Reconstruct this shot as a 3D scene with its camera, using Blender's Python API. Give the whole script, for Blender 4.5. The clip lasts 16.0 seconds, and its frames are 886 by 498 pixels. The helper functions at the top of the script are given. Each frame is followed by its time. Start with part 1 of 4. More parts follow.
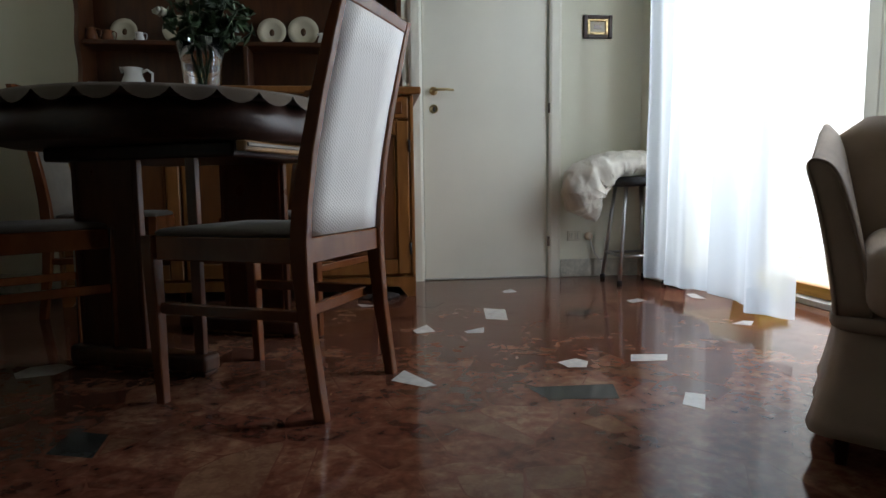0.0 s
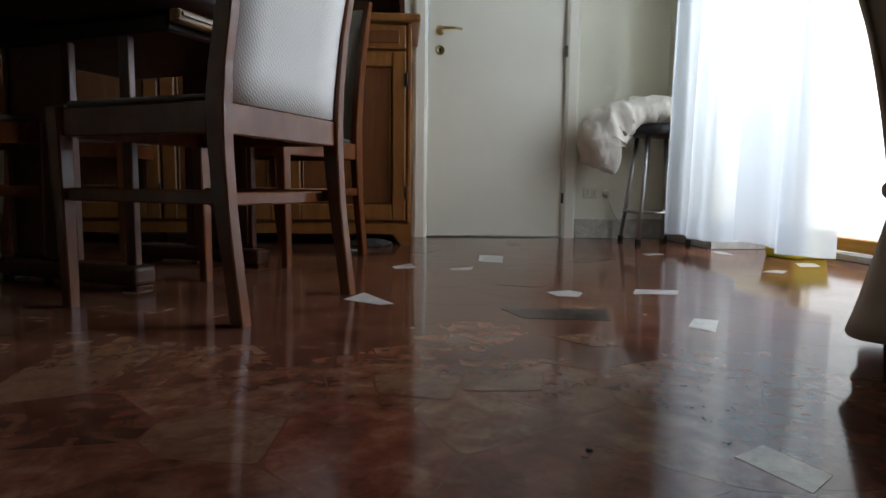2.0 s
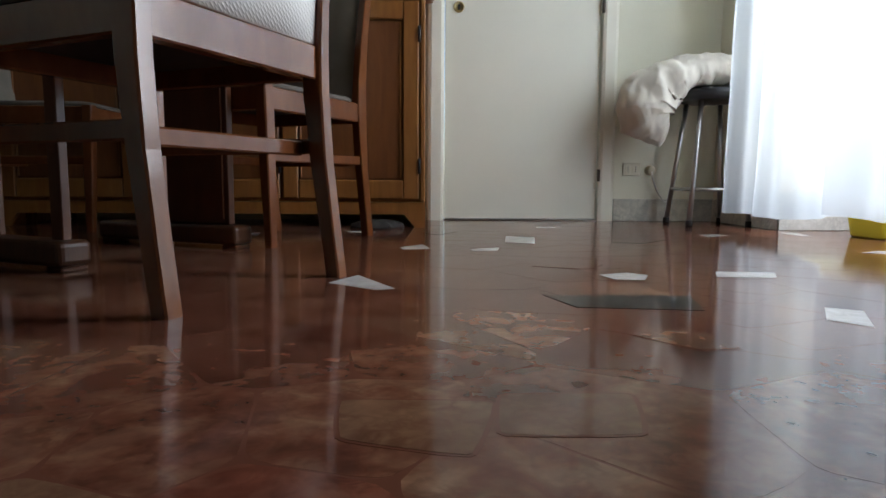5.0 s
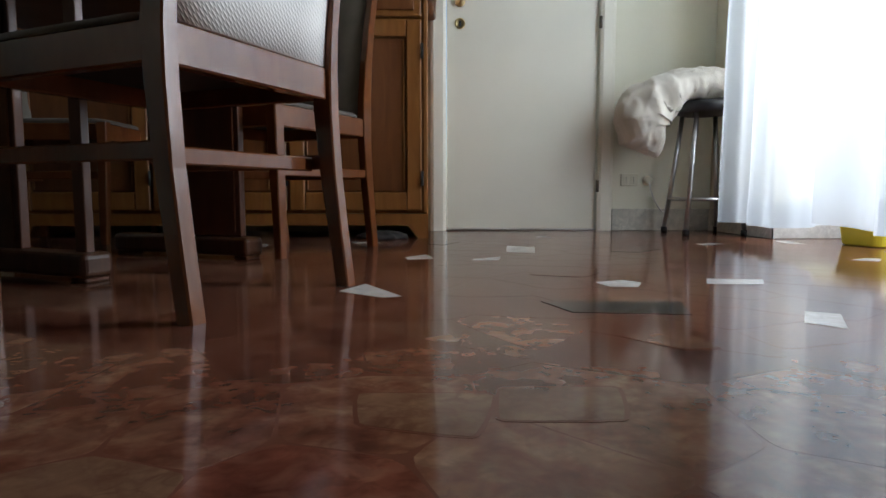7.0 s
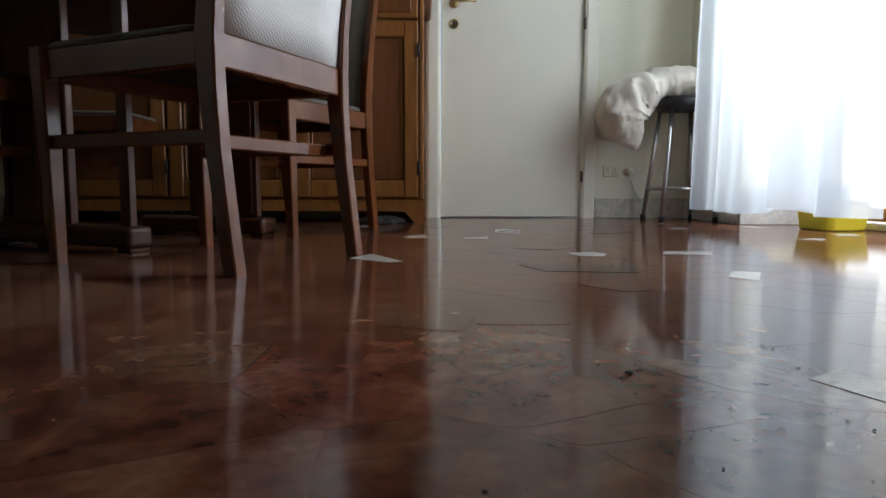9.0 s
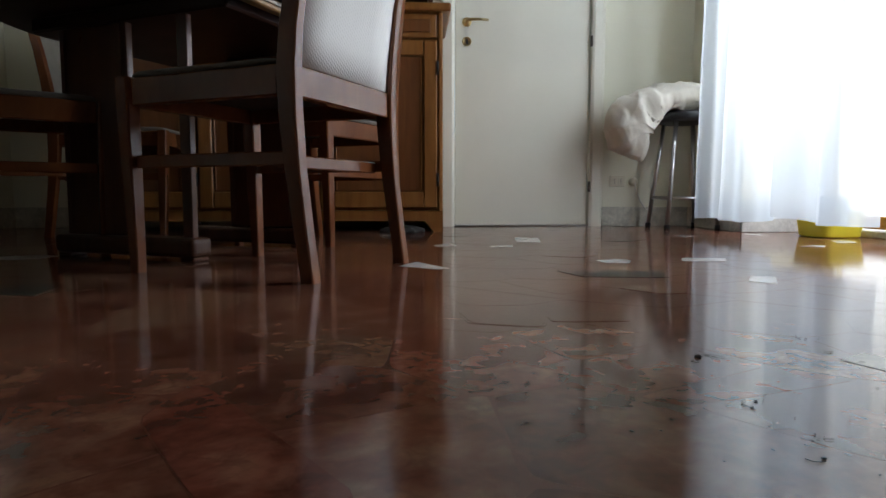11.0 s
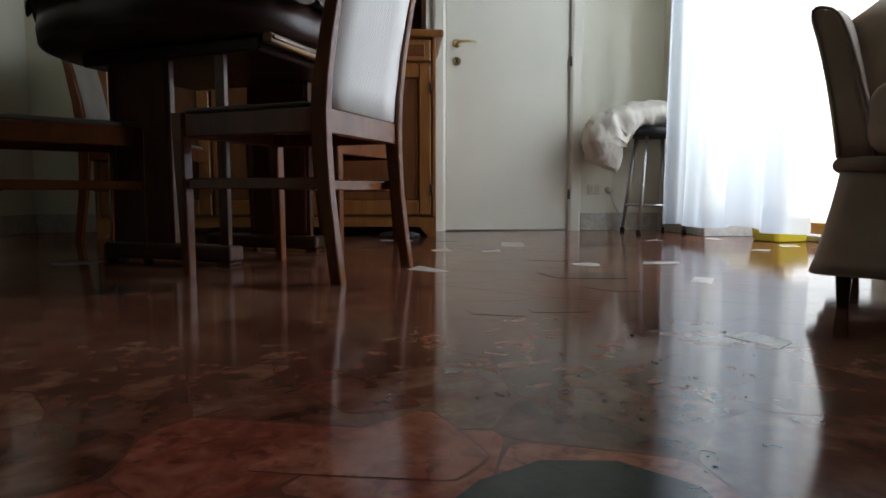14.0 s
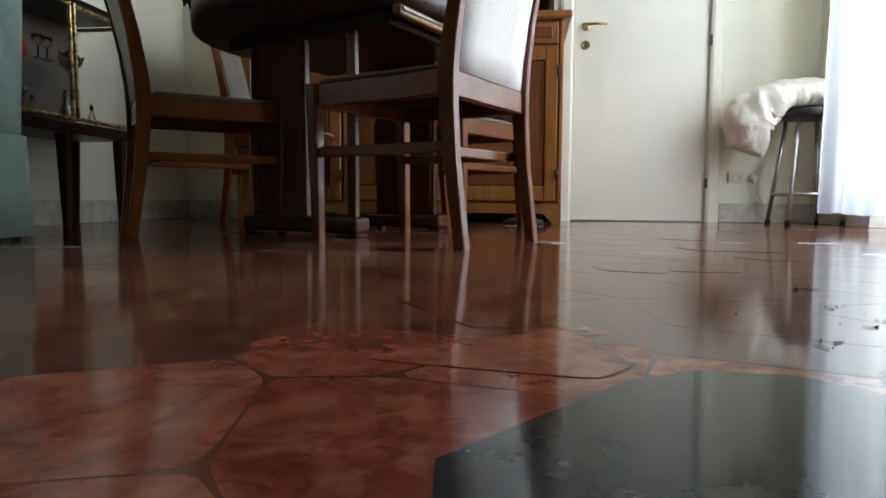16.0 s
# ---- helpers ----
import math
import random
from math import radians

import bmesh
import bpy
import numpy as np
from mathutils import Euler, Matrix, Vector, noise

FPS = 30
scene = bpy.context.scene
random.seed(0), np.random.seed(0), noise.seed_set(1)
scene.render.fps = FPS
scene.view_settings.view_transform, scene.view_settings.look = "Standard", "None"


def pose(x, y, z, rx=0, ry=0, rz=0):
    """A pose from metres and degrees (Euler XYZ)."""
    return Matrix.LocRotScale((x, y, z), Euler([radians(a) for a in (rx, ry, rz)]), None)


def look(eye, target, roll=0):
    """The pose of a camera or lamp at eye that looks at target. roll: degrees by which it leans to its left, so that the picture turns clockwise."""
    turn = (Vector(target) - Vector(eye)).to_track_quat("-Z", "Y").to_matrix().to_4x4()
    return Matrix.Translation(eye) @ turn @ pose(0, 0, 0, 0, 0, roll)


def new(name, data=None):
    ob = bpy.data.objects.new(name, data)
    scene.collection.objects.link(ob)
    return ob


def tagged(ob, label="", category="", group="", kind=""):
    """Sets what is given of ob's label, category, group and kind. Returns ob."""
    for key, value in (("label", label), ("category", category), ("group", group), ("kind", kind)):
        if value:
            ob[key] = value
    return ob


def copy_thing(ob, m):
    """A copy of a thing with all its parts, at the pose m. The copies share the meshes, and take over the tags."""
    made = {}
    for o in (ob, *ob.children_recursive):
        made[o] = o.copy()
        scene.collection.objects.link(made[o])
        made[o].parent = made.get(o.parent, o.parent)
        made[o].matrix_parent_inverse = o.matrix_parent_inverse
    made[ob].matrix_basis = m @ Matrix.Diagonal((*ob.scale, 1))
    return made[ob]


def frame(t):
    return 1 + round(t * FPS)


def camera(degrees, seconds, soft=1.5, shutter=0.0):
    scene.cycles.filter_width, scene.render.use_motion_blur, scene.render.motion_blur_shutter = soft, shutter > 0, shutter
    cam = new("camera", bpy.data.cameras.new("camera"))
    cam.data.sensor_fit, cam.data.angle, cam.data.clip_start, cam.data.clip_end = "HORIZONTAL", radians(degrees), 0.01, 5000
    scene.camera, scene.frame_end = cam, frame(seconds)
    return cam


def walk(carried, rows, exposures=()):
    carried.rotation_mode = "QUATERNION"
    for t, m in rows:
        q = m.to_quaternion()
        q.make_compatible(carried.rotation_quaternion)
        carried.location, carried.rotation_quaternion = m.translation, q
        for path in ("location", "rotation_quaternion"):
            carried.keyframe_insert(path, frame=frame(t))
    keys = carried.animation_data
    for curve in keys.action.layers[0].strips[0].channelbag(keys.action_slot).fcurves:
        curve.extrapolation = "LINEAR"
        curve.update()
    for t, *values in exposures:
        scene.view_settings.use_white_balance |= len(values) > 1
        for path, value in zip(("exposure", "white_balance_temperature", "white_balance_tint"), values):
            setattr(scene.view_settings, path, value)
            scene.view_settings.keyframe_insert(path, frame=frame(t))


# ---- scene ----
cam = camera(71.0, 16.0)
PATH = [
    (0, (-0.306, -0.353, 0.542), (-0.076, 1.624, 0.342), -0.7),
    (0.5, (-0.274, -0.333, 0.494), (-0.052, 1.647, 0.319), -0.5),
    (1, (-0.253, -0.259, 0.448), (-0.079, 1.726, 0.273), -0.7),
    (1.5, (-0.219, -0.181, 0.362), (-0.083, 1.806, 0.176), -0.5),
    (2, (-0.114, -0.124, 0.274), (0.009, 1.862, 0.071), 0.7),
    (2.5, (-0.191, -0.052, 0.211), (-0.093, 1.936, 0.012), 0.0),
    (3, (-0.190, 0.081, 0.136), (-0.100, 2.071, -0.045), 0.6),
    (3.5, (-0.145, 0.193, 0.094), (-0.074, 2.183, -0.097), 0.7),
    (4, (-0.103, 0.263, 0.112), (-0.029, 2.250, -0.104), 1.1),
    (4.5, (-0.087, 0.261, 0.175), (-0.022, 2.248, -0.044), 0.7),
    (7, (-0.092, 0.192, 0.187), (-0.041, 2.182, 0.004), 0.0),
    (7.5, (-0.038, 0.148, 0.166), (0.019, 2.137, -0.032), 0.7),
    (8, (-0.067, 0.069, 0.156), (-0.003, 2.057, -0.052), 0.4),
    (10.5, (-0.169, -0.110, 0.172), (-0.089, 1.880, -0.010), 0.1),
    (11, (-0.228, -0.154, 0.176), (-0.129, 1.836, -0.001), -0.0),
    (11.5, (-0.246, -0.173, 0.184), (-0.156, 1.819, 0.025), 0.1),
    (12, (-0.282, -0.248, 0.201), (-0.172, 1.742, 0.030), -0.3),
    (12.5, (-0.258, -0.325, 0.215), (-0.074, 1.657, 0.026), 0.5),
    (13, (-0.331, -0.347, 0.226), (0.005, 1.618, 0.060), -0.8),
    (13.5, (-0.330, -0.412, 0.225), (-0.012, 1.554, 0.040), -0.3),
    (14, (-0.286, -0.440, 0.221), (-0.138, 1.547, 0.042), 0.0),
    (14.5, (-0.248, -0.471, 0.210), (-0.290, 1.520, 0.032), 0.3),
    (15, (-0.288, -0.486, 0.175), (-0.460, 1.499, -0.003), 0.2),
    (15.5, (-0.301, -0.461, 0.131), (-0.570, 1.511, -0.069), 0.9),
    (16, (-0.298, -0.399, 0.120), (-0.534, 1.580, -0.040), 0.3),
]
walk(cam, [(t, look(eye, target, roll)) for t, eye, target, roll in PATH],
     [(0, 0.0), (0.5, -0.05), (1.0, 0.0), (2.0, 0.0), (2.5, -0.05), (3.5, 0.45), (4.5, 0.5), (8.0, 0.36), (11.0, 0.3), (13.5, 0.25), (14.5, 0.38), (15.2, 0.85), (16.0, 1.15)])

# ---- world, sun, large lights ----
world = bpy.data.worlds.new("sky")
scene.world = world
world.use_nodes = True
wn = world.node_tree.nodes
sky = wn.new("ShaderNodeTexSky")
sky.sky_type, sky.sun_disc = "NISHITA", False
sky.sun_elevation, sky.sun_rotation = radians(72), radians(70)
wn["Background"].inputs["Strength"].default_value = 0.12
world.node_tree.links.new(sky.outputs[0], wn["Background"].inputs["Color"])

sun_data = bpy.data.lights.new("sun", "SUN")
sun_data.energy, sun_data.angle, sun_data.color = 4.0, radians(0.5), (1.0, 0.95, 0.86)
sun = new("sun", sun_data)
sun.matrix_world = look((4.5, 1.0, 9.0), (2.0, 1.9, 0.0))

WIN_Y0, WIN_Y1, WIN_TOP = 1.10, 2.64, 2.32
win_data = bpy.data.lights.new("window_skylight", "AREA")
win_data.shape, win_data.size, win_data.size_y = "RECTANGLE", 1.46, 1.62
win_data.energy, win_data.color = 72.0, (0.80, 0.885, 1.0)
win_lamp = new("window_skylight", win_data)
win_lamp.matrix_world = look((1.86, (WIN_Y0 + WIN_Y1) / 2, 1.48), (0.0, 2.35, 1.05))


# ---- materials ----
def mat_new(name, color=(0.8, 0.8, 0.8), rough=0.5, metal=0.0, ior=1.5):
    m = bpy.data.materials.new(name)
    m.use_nodes = True
    b = m.node_tree.nodes["Principled BSDF"]
    b.inputs["Base Color"].default_value = (*color, 1)
    b.inputs["Roughness"].default_value = rough
    b.inputs["Metallic"].default_value = metal
    b.inputs["IOR"].default_value = ior
    return m, m.node_tree.nodes, m.node_tree.links, b


def coords(n, l, scale=(1, 1, 1), kind="Object"):
    c = n.new("ShaderNodeTexCoord")
    mp = n.new("ShaderNodeMapping")
    mp.inputs["Scale"].default_value = scale
    l.new(c.outputs[kind], mp.inputs["Vector"])
    return mp.outputs["Vector"]


def noise_tex(n, l, vec, scale, detail=4.0, distort=0.0):
    t = n.new("ShaderNodeTexNoise")
    t.inputs["Scale"].default_value, t.inputs["Detail"].default_value = scale, detail
    t.inputs["Distortion"].default_value = distort
    l.new(vec, t.inputs["Vector"])
    return t.outputs["Fac"]


def ramp(n, l, fac, stops):
    r = n.new("ShaderNodeValToRGB")
    el = r.color_ramp.elements
    while len(el) < len(stops):
        el.new(0.5)
    for e, (p, c) in zip(el, stops):
        e.position, e.color = p, (*c, 1)
    l.new(fac, r.inputs["Fac"])
    return r.outputs["Color"]


def mixc(n, l, a, b, fac, mode="MIX"):
    m = n.new("ShaderNodeMix")
    m.data_type, m.blend_type = "RGBA", mode
    for sock, v in ((m.inputs[0], fac), (m.inputs[6], a), (m.inputs[7], b)):
        if isinstance(v, (int, float)):
            sock.default_value = v
        elif isinstance(v, tuple):
            sock.default_value = (*v, 1)
        else:
            l.new(v, sock)
    return m.outputs[2]


def bump(n, l, b, height, strength, dist=0.002):
    k = n.new("ShaderNodeBump")
    k.inputs["Strength"].default_value, k.inputs["Distance"].default_value = strength, dist
    l.new(height, k.inputs["Height"])
    l.new(k.outputs["Normal"], b.inputs["Normal"])


def span(n, l, fac, lo, hi):
    m = n.new("ShaderNodeMapRange")
    m.inputs["To Min"].default_value, m.inputs["To Max"].default_value = lo, hi
    l.new(fac, m.inputs["Value"])
    return m.outputs["Result"]


def wood(name, dark, light, rough=0.35, grain=(3, 3, 40)):
    """Varnished wood, grain along the smallest of the scales."""
    m, n, l, b = mat_new(name, rough=rough)
    v = coords(n, l, grain)
    a = noise_tex(n, l, v, 3.0, 6.0, 0.6)
    c = ramp(n, l, a, [(0.3, dark), (0.7, light)])
    w = noise_tex(n, l, coords(n, l), 5.0, 3.0)
    c = mixc(n, l, c, dark, span(n, l, w, 0.0, 0.5))
    l.new(c, b.inputs["Base Color"])
    l.new(span(n, l, w, rough - 0.1, rough + 0.12), b.inputs["Roughness"])
    bump(n, l, b, a, 0.25, 0.001)
    return m


def plaster(name, color, scale=60.0, strength=0.15):
    m, n, l, b = mat_new(name, color, 0.75)
    v = coords(n, l)
    big = noise_tex(n, l, v, 1.6, 5.0)
    c = ramp(n, l, big, [(0.3, tuple(x * 0.9 for x in color)), (0.65, color)])
    l.new(c, b.inputs["Base Color"])
    bump(n, l, b, noise_tex(n, l, v, scale, 3.0), strength, 0.002)
    return m


def cloth(name, color, scale=450.0, rough=0.9, vary=0.15, sheen=0.2):
    m, n, l, b = mat_new(name, color, rough)
    v = coords(n, l)
    f = noise_tex(n, l, v, 9.0, 4.0)
    c = ramp(n, l, f, [(0.3, tuple(x * (1 - vary) for x in color)), (0.7, tuple(min(1, x * (1 + vary)) for x in color))])
    l.new(c, b.inputs["Base Color"])
    b.inputs["Sheen Weight"].default_value = sheen
    k = n.new("ShaderNodeTexVoronoi")
    k.inputs["Scale"].default_value = scale
    l.new(v, k.inputs["Vector"])
    bump(n, l, b, k.outputs["Distance"], 0.5, 0.001)
    return m


def marble(name, stops, vein, rough=0.09, vary=True, veins=0.75, blots=0.0):
    """Polished breccia marble: soft mottling and wiggly veins, each piece its own tone."""
    m, n, l, b = mat_new(name, rough=rough)
    geo = n.new("ShaderNodeNewGeometry")
    pos = geo.outputs["Position"]
    info = n.new("ShaderNodeObjectInfo")
    rnd = info.outputs["Random"] if vary else geo.outputs["Random Per Island"]
    mot = noise_tex(n, l, pos, 25.0, 5.0, 0.4)
    mx = n.new("ShaderNodeMath")
    mx.operation = "MULTIPLY_ADD"
    mx.inputs[1].default_value, mx.inputs[2].default_value = 1.35, -0.675
    broad = noise_tex(n, l, pos, 7.0, 4.0, 0.8)
    both = n.new("ShaderNodeMath")
    both.operation = "MULTIPLY_ADD"
    both.inputs[1].default_value = 1.1
    l.new(broad, both.inputs[0])
    sub = n.new("ShaderNodeMath")
    sub.operation = "SUBTRACT"
    sub.inputs[1].default_value = 0.55
    l.new(mot, sub.inputs[0])
    l.new(sub.outputs[0], both.inputs[2])
    l.new(both.outputs[0], mx.inputs[0])
    sm = n.new("ShaderNodeMath")
    sm.operation = "MULTIPLY_ADD"
    sm.inputs[1].default_value = 0.46
    l.new(rnd, sm.inputs[0])
    l.new(mx.outputs[0], sm.inputs[2])
    sh = n.new("ShaderNodeMath")
    sh.operation = "ADD"
    sh.inputs[1].default_value = 0.25
    l.new(sm.outputs[0], sh.inputs[0])
    c = ramp(n, l, sh.outputs[0], stops)
    for scale, width, amount, dist in ((27.0, 0.045, veins, 0.7), (64.0, 0.06, veins * 0.7, 0.5)):
        f = noise_tex(n, l, pos, scale, 3.0, dist)
        line = ramp(n, l, f, [(0.5 - width * 2.8, (0, 0, 0)), (0.5 - width * 0.15, (1, 1, 1)), (0.5 + width * 0.15, (1, 1, 1)), (0.5 + width * 2.8, (0, 0, 0))])
        where = ramp(n, l, noise_tex(n, l, pos, scale * 0.45, 2.0), [(0.32, (0, 0, 0)), (0.70, (amount, amount, amount))])
        c = mixc(n, l, c, vein, mixc(n, l, line, where, 1.0, "MULTIPLY"))
    if blots:
        # clotted dark spots and paler clouds of the breccia, gathered in places
        spots = ramp(n, l, noise_tex(n, l, pos, 48.0, 2.5, 0.9), [(0.50, (0, 0, 0)), (0.62, (1, 1, 1))])
        where = ramp(n, l, noise_tex(n, l, pos, 9.0, 2.0), [(0.38, (0.1 * blots,) * 3), (0.60, (blots,) * 3)])
        c = mixc(n, l, c, vein, mixc(n, l, spots, where, 1.0, "MULTIPLY"))
        clouds = ramp(n, l, noise_tex(n, l, pos, 19.0, 3.0, 0.8), [(0.50, (0, 0, 0)), (0.66, (0.55 * blots,) * 3)])
        c = mixc(n, l, c, stops[-1][1], clouds)
    l.new(c, b.inputs["Base Color"])
    l.new(span(n, l, noise_tex(n, l, pos, 5.0, 5.0), rough - 0.04, rough + 0.07), b.inputs["Roughness"])
    b.inputs["Specular IOR Level"].default_value = 0.20
    bump(n, l, b, noise_tex(n, l, pos, 3.5, 2.0), 0.05, 0.004)
    return m


BROWNS = [(0.0, (0.054, 0.0145, 0.0095)), (0.25, (0.104, 0.0325, 0.0195)), (0.5, (0.146, 0.050, 0.0295)),
          (0.75, (0.205, 0.086, 0.050)), (1.0, (0.285, 0.156, 0.095))]
M_MARBLE = marble("red_brown_marble", BROWNS, (0.058, 0.020, 0.013), veins=0.44, blots=0.4)
# reddish marbles, a red lamp's glow partly put into their colour
M_RED_GLOW_MARBLE = marble("red_marble_with_glow", [(0.0, (0.165, 0.035, 0.021)), (0.5, (0.285, 0.072, 0.043)), (1.0, (0.400, 0.150, 0.090))], (0.100, 0.024, 0.016), veins=0.45, blots=0.75)
M_BRICK_GLOW_MARBLE = marble("brick_marble_with_glow", [(0.0, (0.090, 0.022, 0.014)), (0.5, (0.185, 0.055, 0.033)), (1.0, (0.300, 0.130, 0.078))], (0.070, 0.020, 0.013), veins=0.45, blots=0.6)
M_MARBLE_REST = marble("red_brown_marble_rest", BROWNS, (0.058, 0.020, 0.013), vary=False, veins=0.34, blots=0.3)
M_WHITE_MARBLE = marble("white_marble", [(0.0, (0.50, 0.48, 0.45)), (1.0, (0.66, 0.64, 0.61))], (0.40, 0.38, 0.36))
M_DARK_MARBLE = marble("dark_green_grey_marble", [(0.0, (0.014, 0.016, 0.017)), (1.0, (0.032, 0.035, 0.034))], (0.07, 0.075, 0.065), veins=0.3)
M_DARK_MARBLE.node_tree.nodes["Principled BSDF"].inputs["Specular IOR Level"].default_value = 0.15
M_BEIGE_MARBLE = marble("beige_marble", [(0.0, (0.125, 0.054, 0.031)), (1.0, (0.232, 0.124, 0.073))], (0.088, 0.034, 0.020), veins=0.7)
M_GREY_MARBLE = marble("grey_veined_marble", [(0.0, (0.50, 0.47, 0.40)), (1.0, (0.72, 0.69, 0.59))], (0.28, 0.28, 0.25), rough=0.25, veins=0.5)
M_GROUT = plaster("brown_grout", (0.138, 0.050, 0.031), 90.0, 0.0)
M_GROUT.node_tree.nodes["Principled BSDF"].inputs["Roughness"].default_value = 0.10
M_GROUT.node_tree.nodes["Principled BSDF"].inputs["Specular IOR Level"].default_value = 0.20
M_WALL = plaster("cream_wall_paint", (0.77, 0.745, 0.605))
# ceiling is out of view; darker than the walls to cut bounced light
M_CEIL = plaster("low_bounce_beige_paint", (0.50, 0.47, 0.41))
M_DOOR = plaster("white_door_paint", (0.80, 0.768, 0.655), 25.0, 0.05)
M_DOOR.node_tree.nodes["Principled BSDF"].inputs["Roughness"].default_value = 0.38
M_WALNUT = wood("dark_walnut", (0.125, 0.038, 0.0130), (0.200, 0.064, 0.0210), 0.18, (7, 7, 3))
M_WALNUT.node_tree.nodes["Principled BSDF"].inputs["Specular IOR Level"].default_value = 0.36
M_WALNUT.node_tree.nodes["Principled BSDF"].inputs["Coat Weight"].default_value = 0.18
M_WALNUT.node_tree.nodes["Principled BSDF"].inputs["Coat Roughness"].default_value = 0.10
M_TABLE = wood("dark_table_wood", (0.024, 0.009, 0.006), (0.052, 0.020, 0.011), 0.36, (3, 30, 30))
M_TABLE.node_tree.nodes["Principled BSDF"].inputs["Specular IOR Level"].default_value = 0.4
M_PEDESTAL = wood("red_brown_pedestal_wood", (0.085, 0.027, 0.012), (0.150, 0.052, 0.020), 0.3, (7, 7, 2))
M_RAIL = wood("honey_rail_wood", (0.26, 0.13, 0.04), (0.42, 0.23, 0.08), 0.4, (3, 30, 30))
M_HUTCH = wood("chestnut_wood", (0.215, 0.080, 0.018), (0.330, 0.138, 0.036), 0.34, (12, 12, 1.6))
M_HUTCH_PANEL = wood("red_chestnut_panel", (0.135, 0.044, 0.013), (0.205, 0.074, 0.022), 0.36, (12, 12, 1.6))
# chestnut with the rack's shade put into its colour; trestle feet share it
M_RACK = wood("rack_shade_and_foot_wood", (0.055, 0.018, 0.007), (0.105, 0.038, 0.013), 0.36, (12, 12, 1.6))
M_THRESH = wood("orange_threshold_wood", (0.30, 0.13, 0.03), (0.45, 0.22, 0.07), 0.35, (26, 2, 26))
def weave(name, color):
    m, n, l, b = mat_new(name, color, 0.85)
    v = coords(n, l)
    f = noise_tex(n, l, v, 7.0, 4.0)
    l.new(ramp(n, l, f, [(0.3, tuple(x * 0.93 for x in color)), (0.7, color)]), b.inputs["Base Color"])
    hs = []
    for axis, turn in (("X", 0.5), ("Z", -0.5)):
        mp = n.new("ShaderNodeMapping")
        mp.inputs["Rotation"].default_value = (0, turn, 0)
        l.new(v, mp.inputs["Vector"])
        w = n.new("ShaderNodeTexWave")
        w.bands_direction = axis
        w.inputs["Scale"].default_value, w.inputs["Distortion"].default_value = 42.0, 0.4
        l.new(mp.outputs["Vector"], w.inputs["Vector"])
        hs.append(w.outputs["Fac"])
    mm = n.new("ShaderNodeMath")
    mm.operation = "MULTIPLY"
    l.new(hs[0], mm.inputs[0])
    l.new(hs[1], mm.inputs[1])
    bump(n, l, b, mm.outputs[0], 0.55, 0.0015)
    return m


M_WEAVE = weave("white_woven_upholstery", (0.79, 0.77, 0.74))
M_SEAT = cloth("grey_seat_upholstery", (0.10, 0.080, 0.062), 300.0)
M_BACKPAD = cloth("grey_brown_back_upholstery", (0.21, 0.185, 0.150), 300.0)
M_TAUPE = cloth("taupe_slipcover", (0.54, 0.425, 0.325), 600.0)
M_TAUPE_TRIM = cloth("dark_taupe_piping", (0.40, 0.31, 0.235), 600.0)
M_TEAL = cloth("sage_green_slipcover", (0.30, 0.42, 0.37), 600.0)
M_DUVET = cloth("cream_cotton", (0.72, 0.67, 0.58), 800.0, 0.85, 0.08)
M_LACE = cloth("brown_linen", (0.115, 0.084, 0.058), 350.0)
M_CHROME = mat_new("brushed_steel", (0.55, 0.55, 0.55), 0.28, 1.0)[0]
M_IRON = mat_new("dark_hinge_metal", (0.16, 0.14, 0.12), 0.4, 1.0)[0]
M_BRASS = mat_new("aged_brass", (0.55, 0.43, 0.22), 0.32, 1.0)[0]
M_SILVER = mat_new("tarnished_silver", (0.45, 0.43, 0.40), 0.25, 1.0)[0]
M_BLACK = mat_new("black_vinyl", (0.018, 0.018, 0.020), 0.4)[0]
M_RUBBER = mat_new("black_rubber", (0.015, 0.015, 0.015), 0.7)[0]
M_PLASTIC = mat_new("ivory_plastic", (0.62, 0.58, 0.45), 0.35)[0]
M_HOLE = mat_new("socket_hole", (0.03, 0.03, 0.03), 0.6)[0]
M_YELLOW = mat_new("yellow_plastic", (0.70, 0.58, 0.04), 0.35)[0]
M_CERAMIC = mat_new("white_glazed_ceramic", (0.72, 0.72, 0.70), 0.12)[0]
M_PLATE = cloth("cream_glazed_plate", (0.60, 0.55, 0.42), 20.0, 0.15, 0.1, 0.0)
M_MOTIF = mat_new("brown_plate_motif", (0.16, 0.09, 0.05), 0.2)[0]
M_GREEN = cloth("dark_green_leaf", (0.030, 0.058, 0.022), 60.0, 0.5, 0.4, 0.0)
M_PETAL = mat_new("white_petal", (0.75, 0.74, 0.62), 0.6)[0]
M_RED = mat_new("red_glass", (0.45, 0.02, 0.02), 0.15)[0]
M_CABBACK = plaster("grey_cabinet_lining", (0.17, 0.16, 0.14))
M_CARD = mat_new("pale_picture_card", (0.50, 0.46, 0.36), 0.6)[0]
M_DEBRIS = mat_new("dark_crumb", (0.02, 0.016, 0.014), 0.8)[0]
M_CABLE = mat_new("white_cable", (0.62, 0.61, 0.56), 0.4)[0]


def gold_leaf():
    m, n, l, b = mat_new("gilt_frame", (0.55, 0.42, 0.20), 0.35, 1.0)
    f = noise_tex(n, l, coords(n, l), 40.0, 4.0)
    l.new(ramp(n, l, f, [(0.35, (0.20, 0.13, 0.05)), (0.6, (0.62, 0.48, 0.24))]), b.inputs["Base Color"])
    bump(n, l, b, f, 0.5, 0.003)
    return m


def clear_glass(name, tint=(1, 1, 1)):
    m, n, l, b = mat_new(name, tint, 0.02)
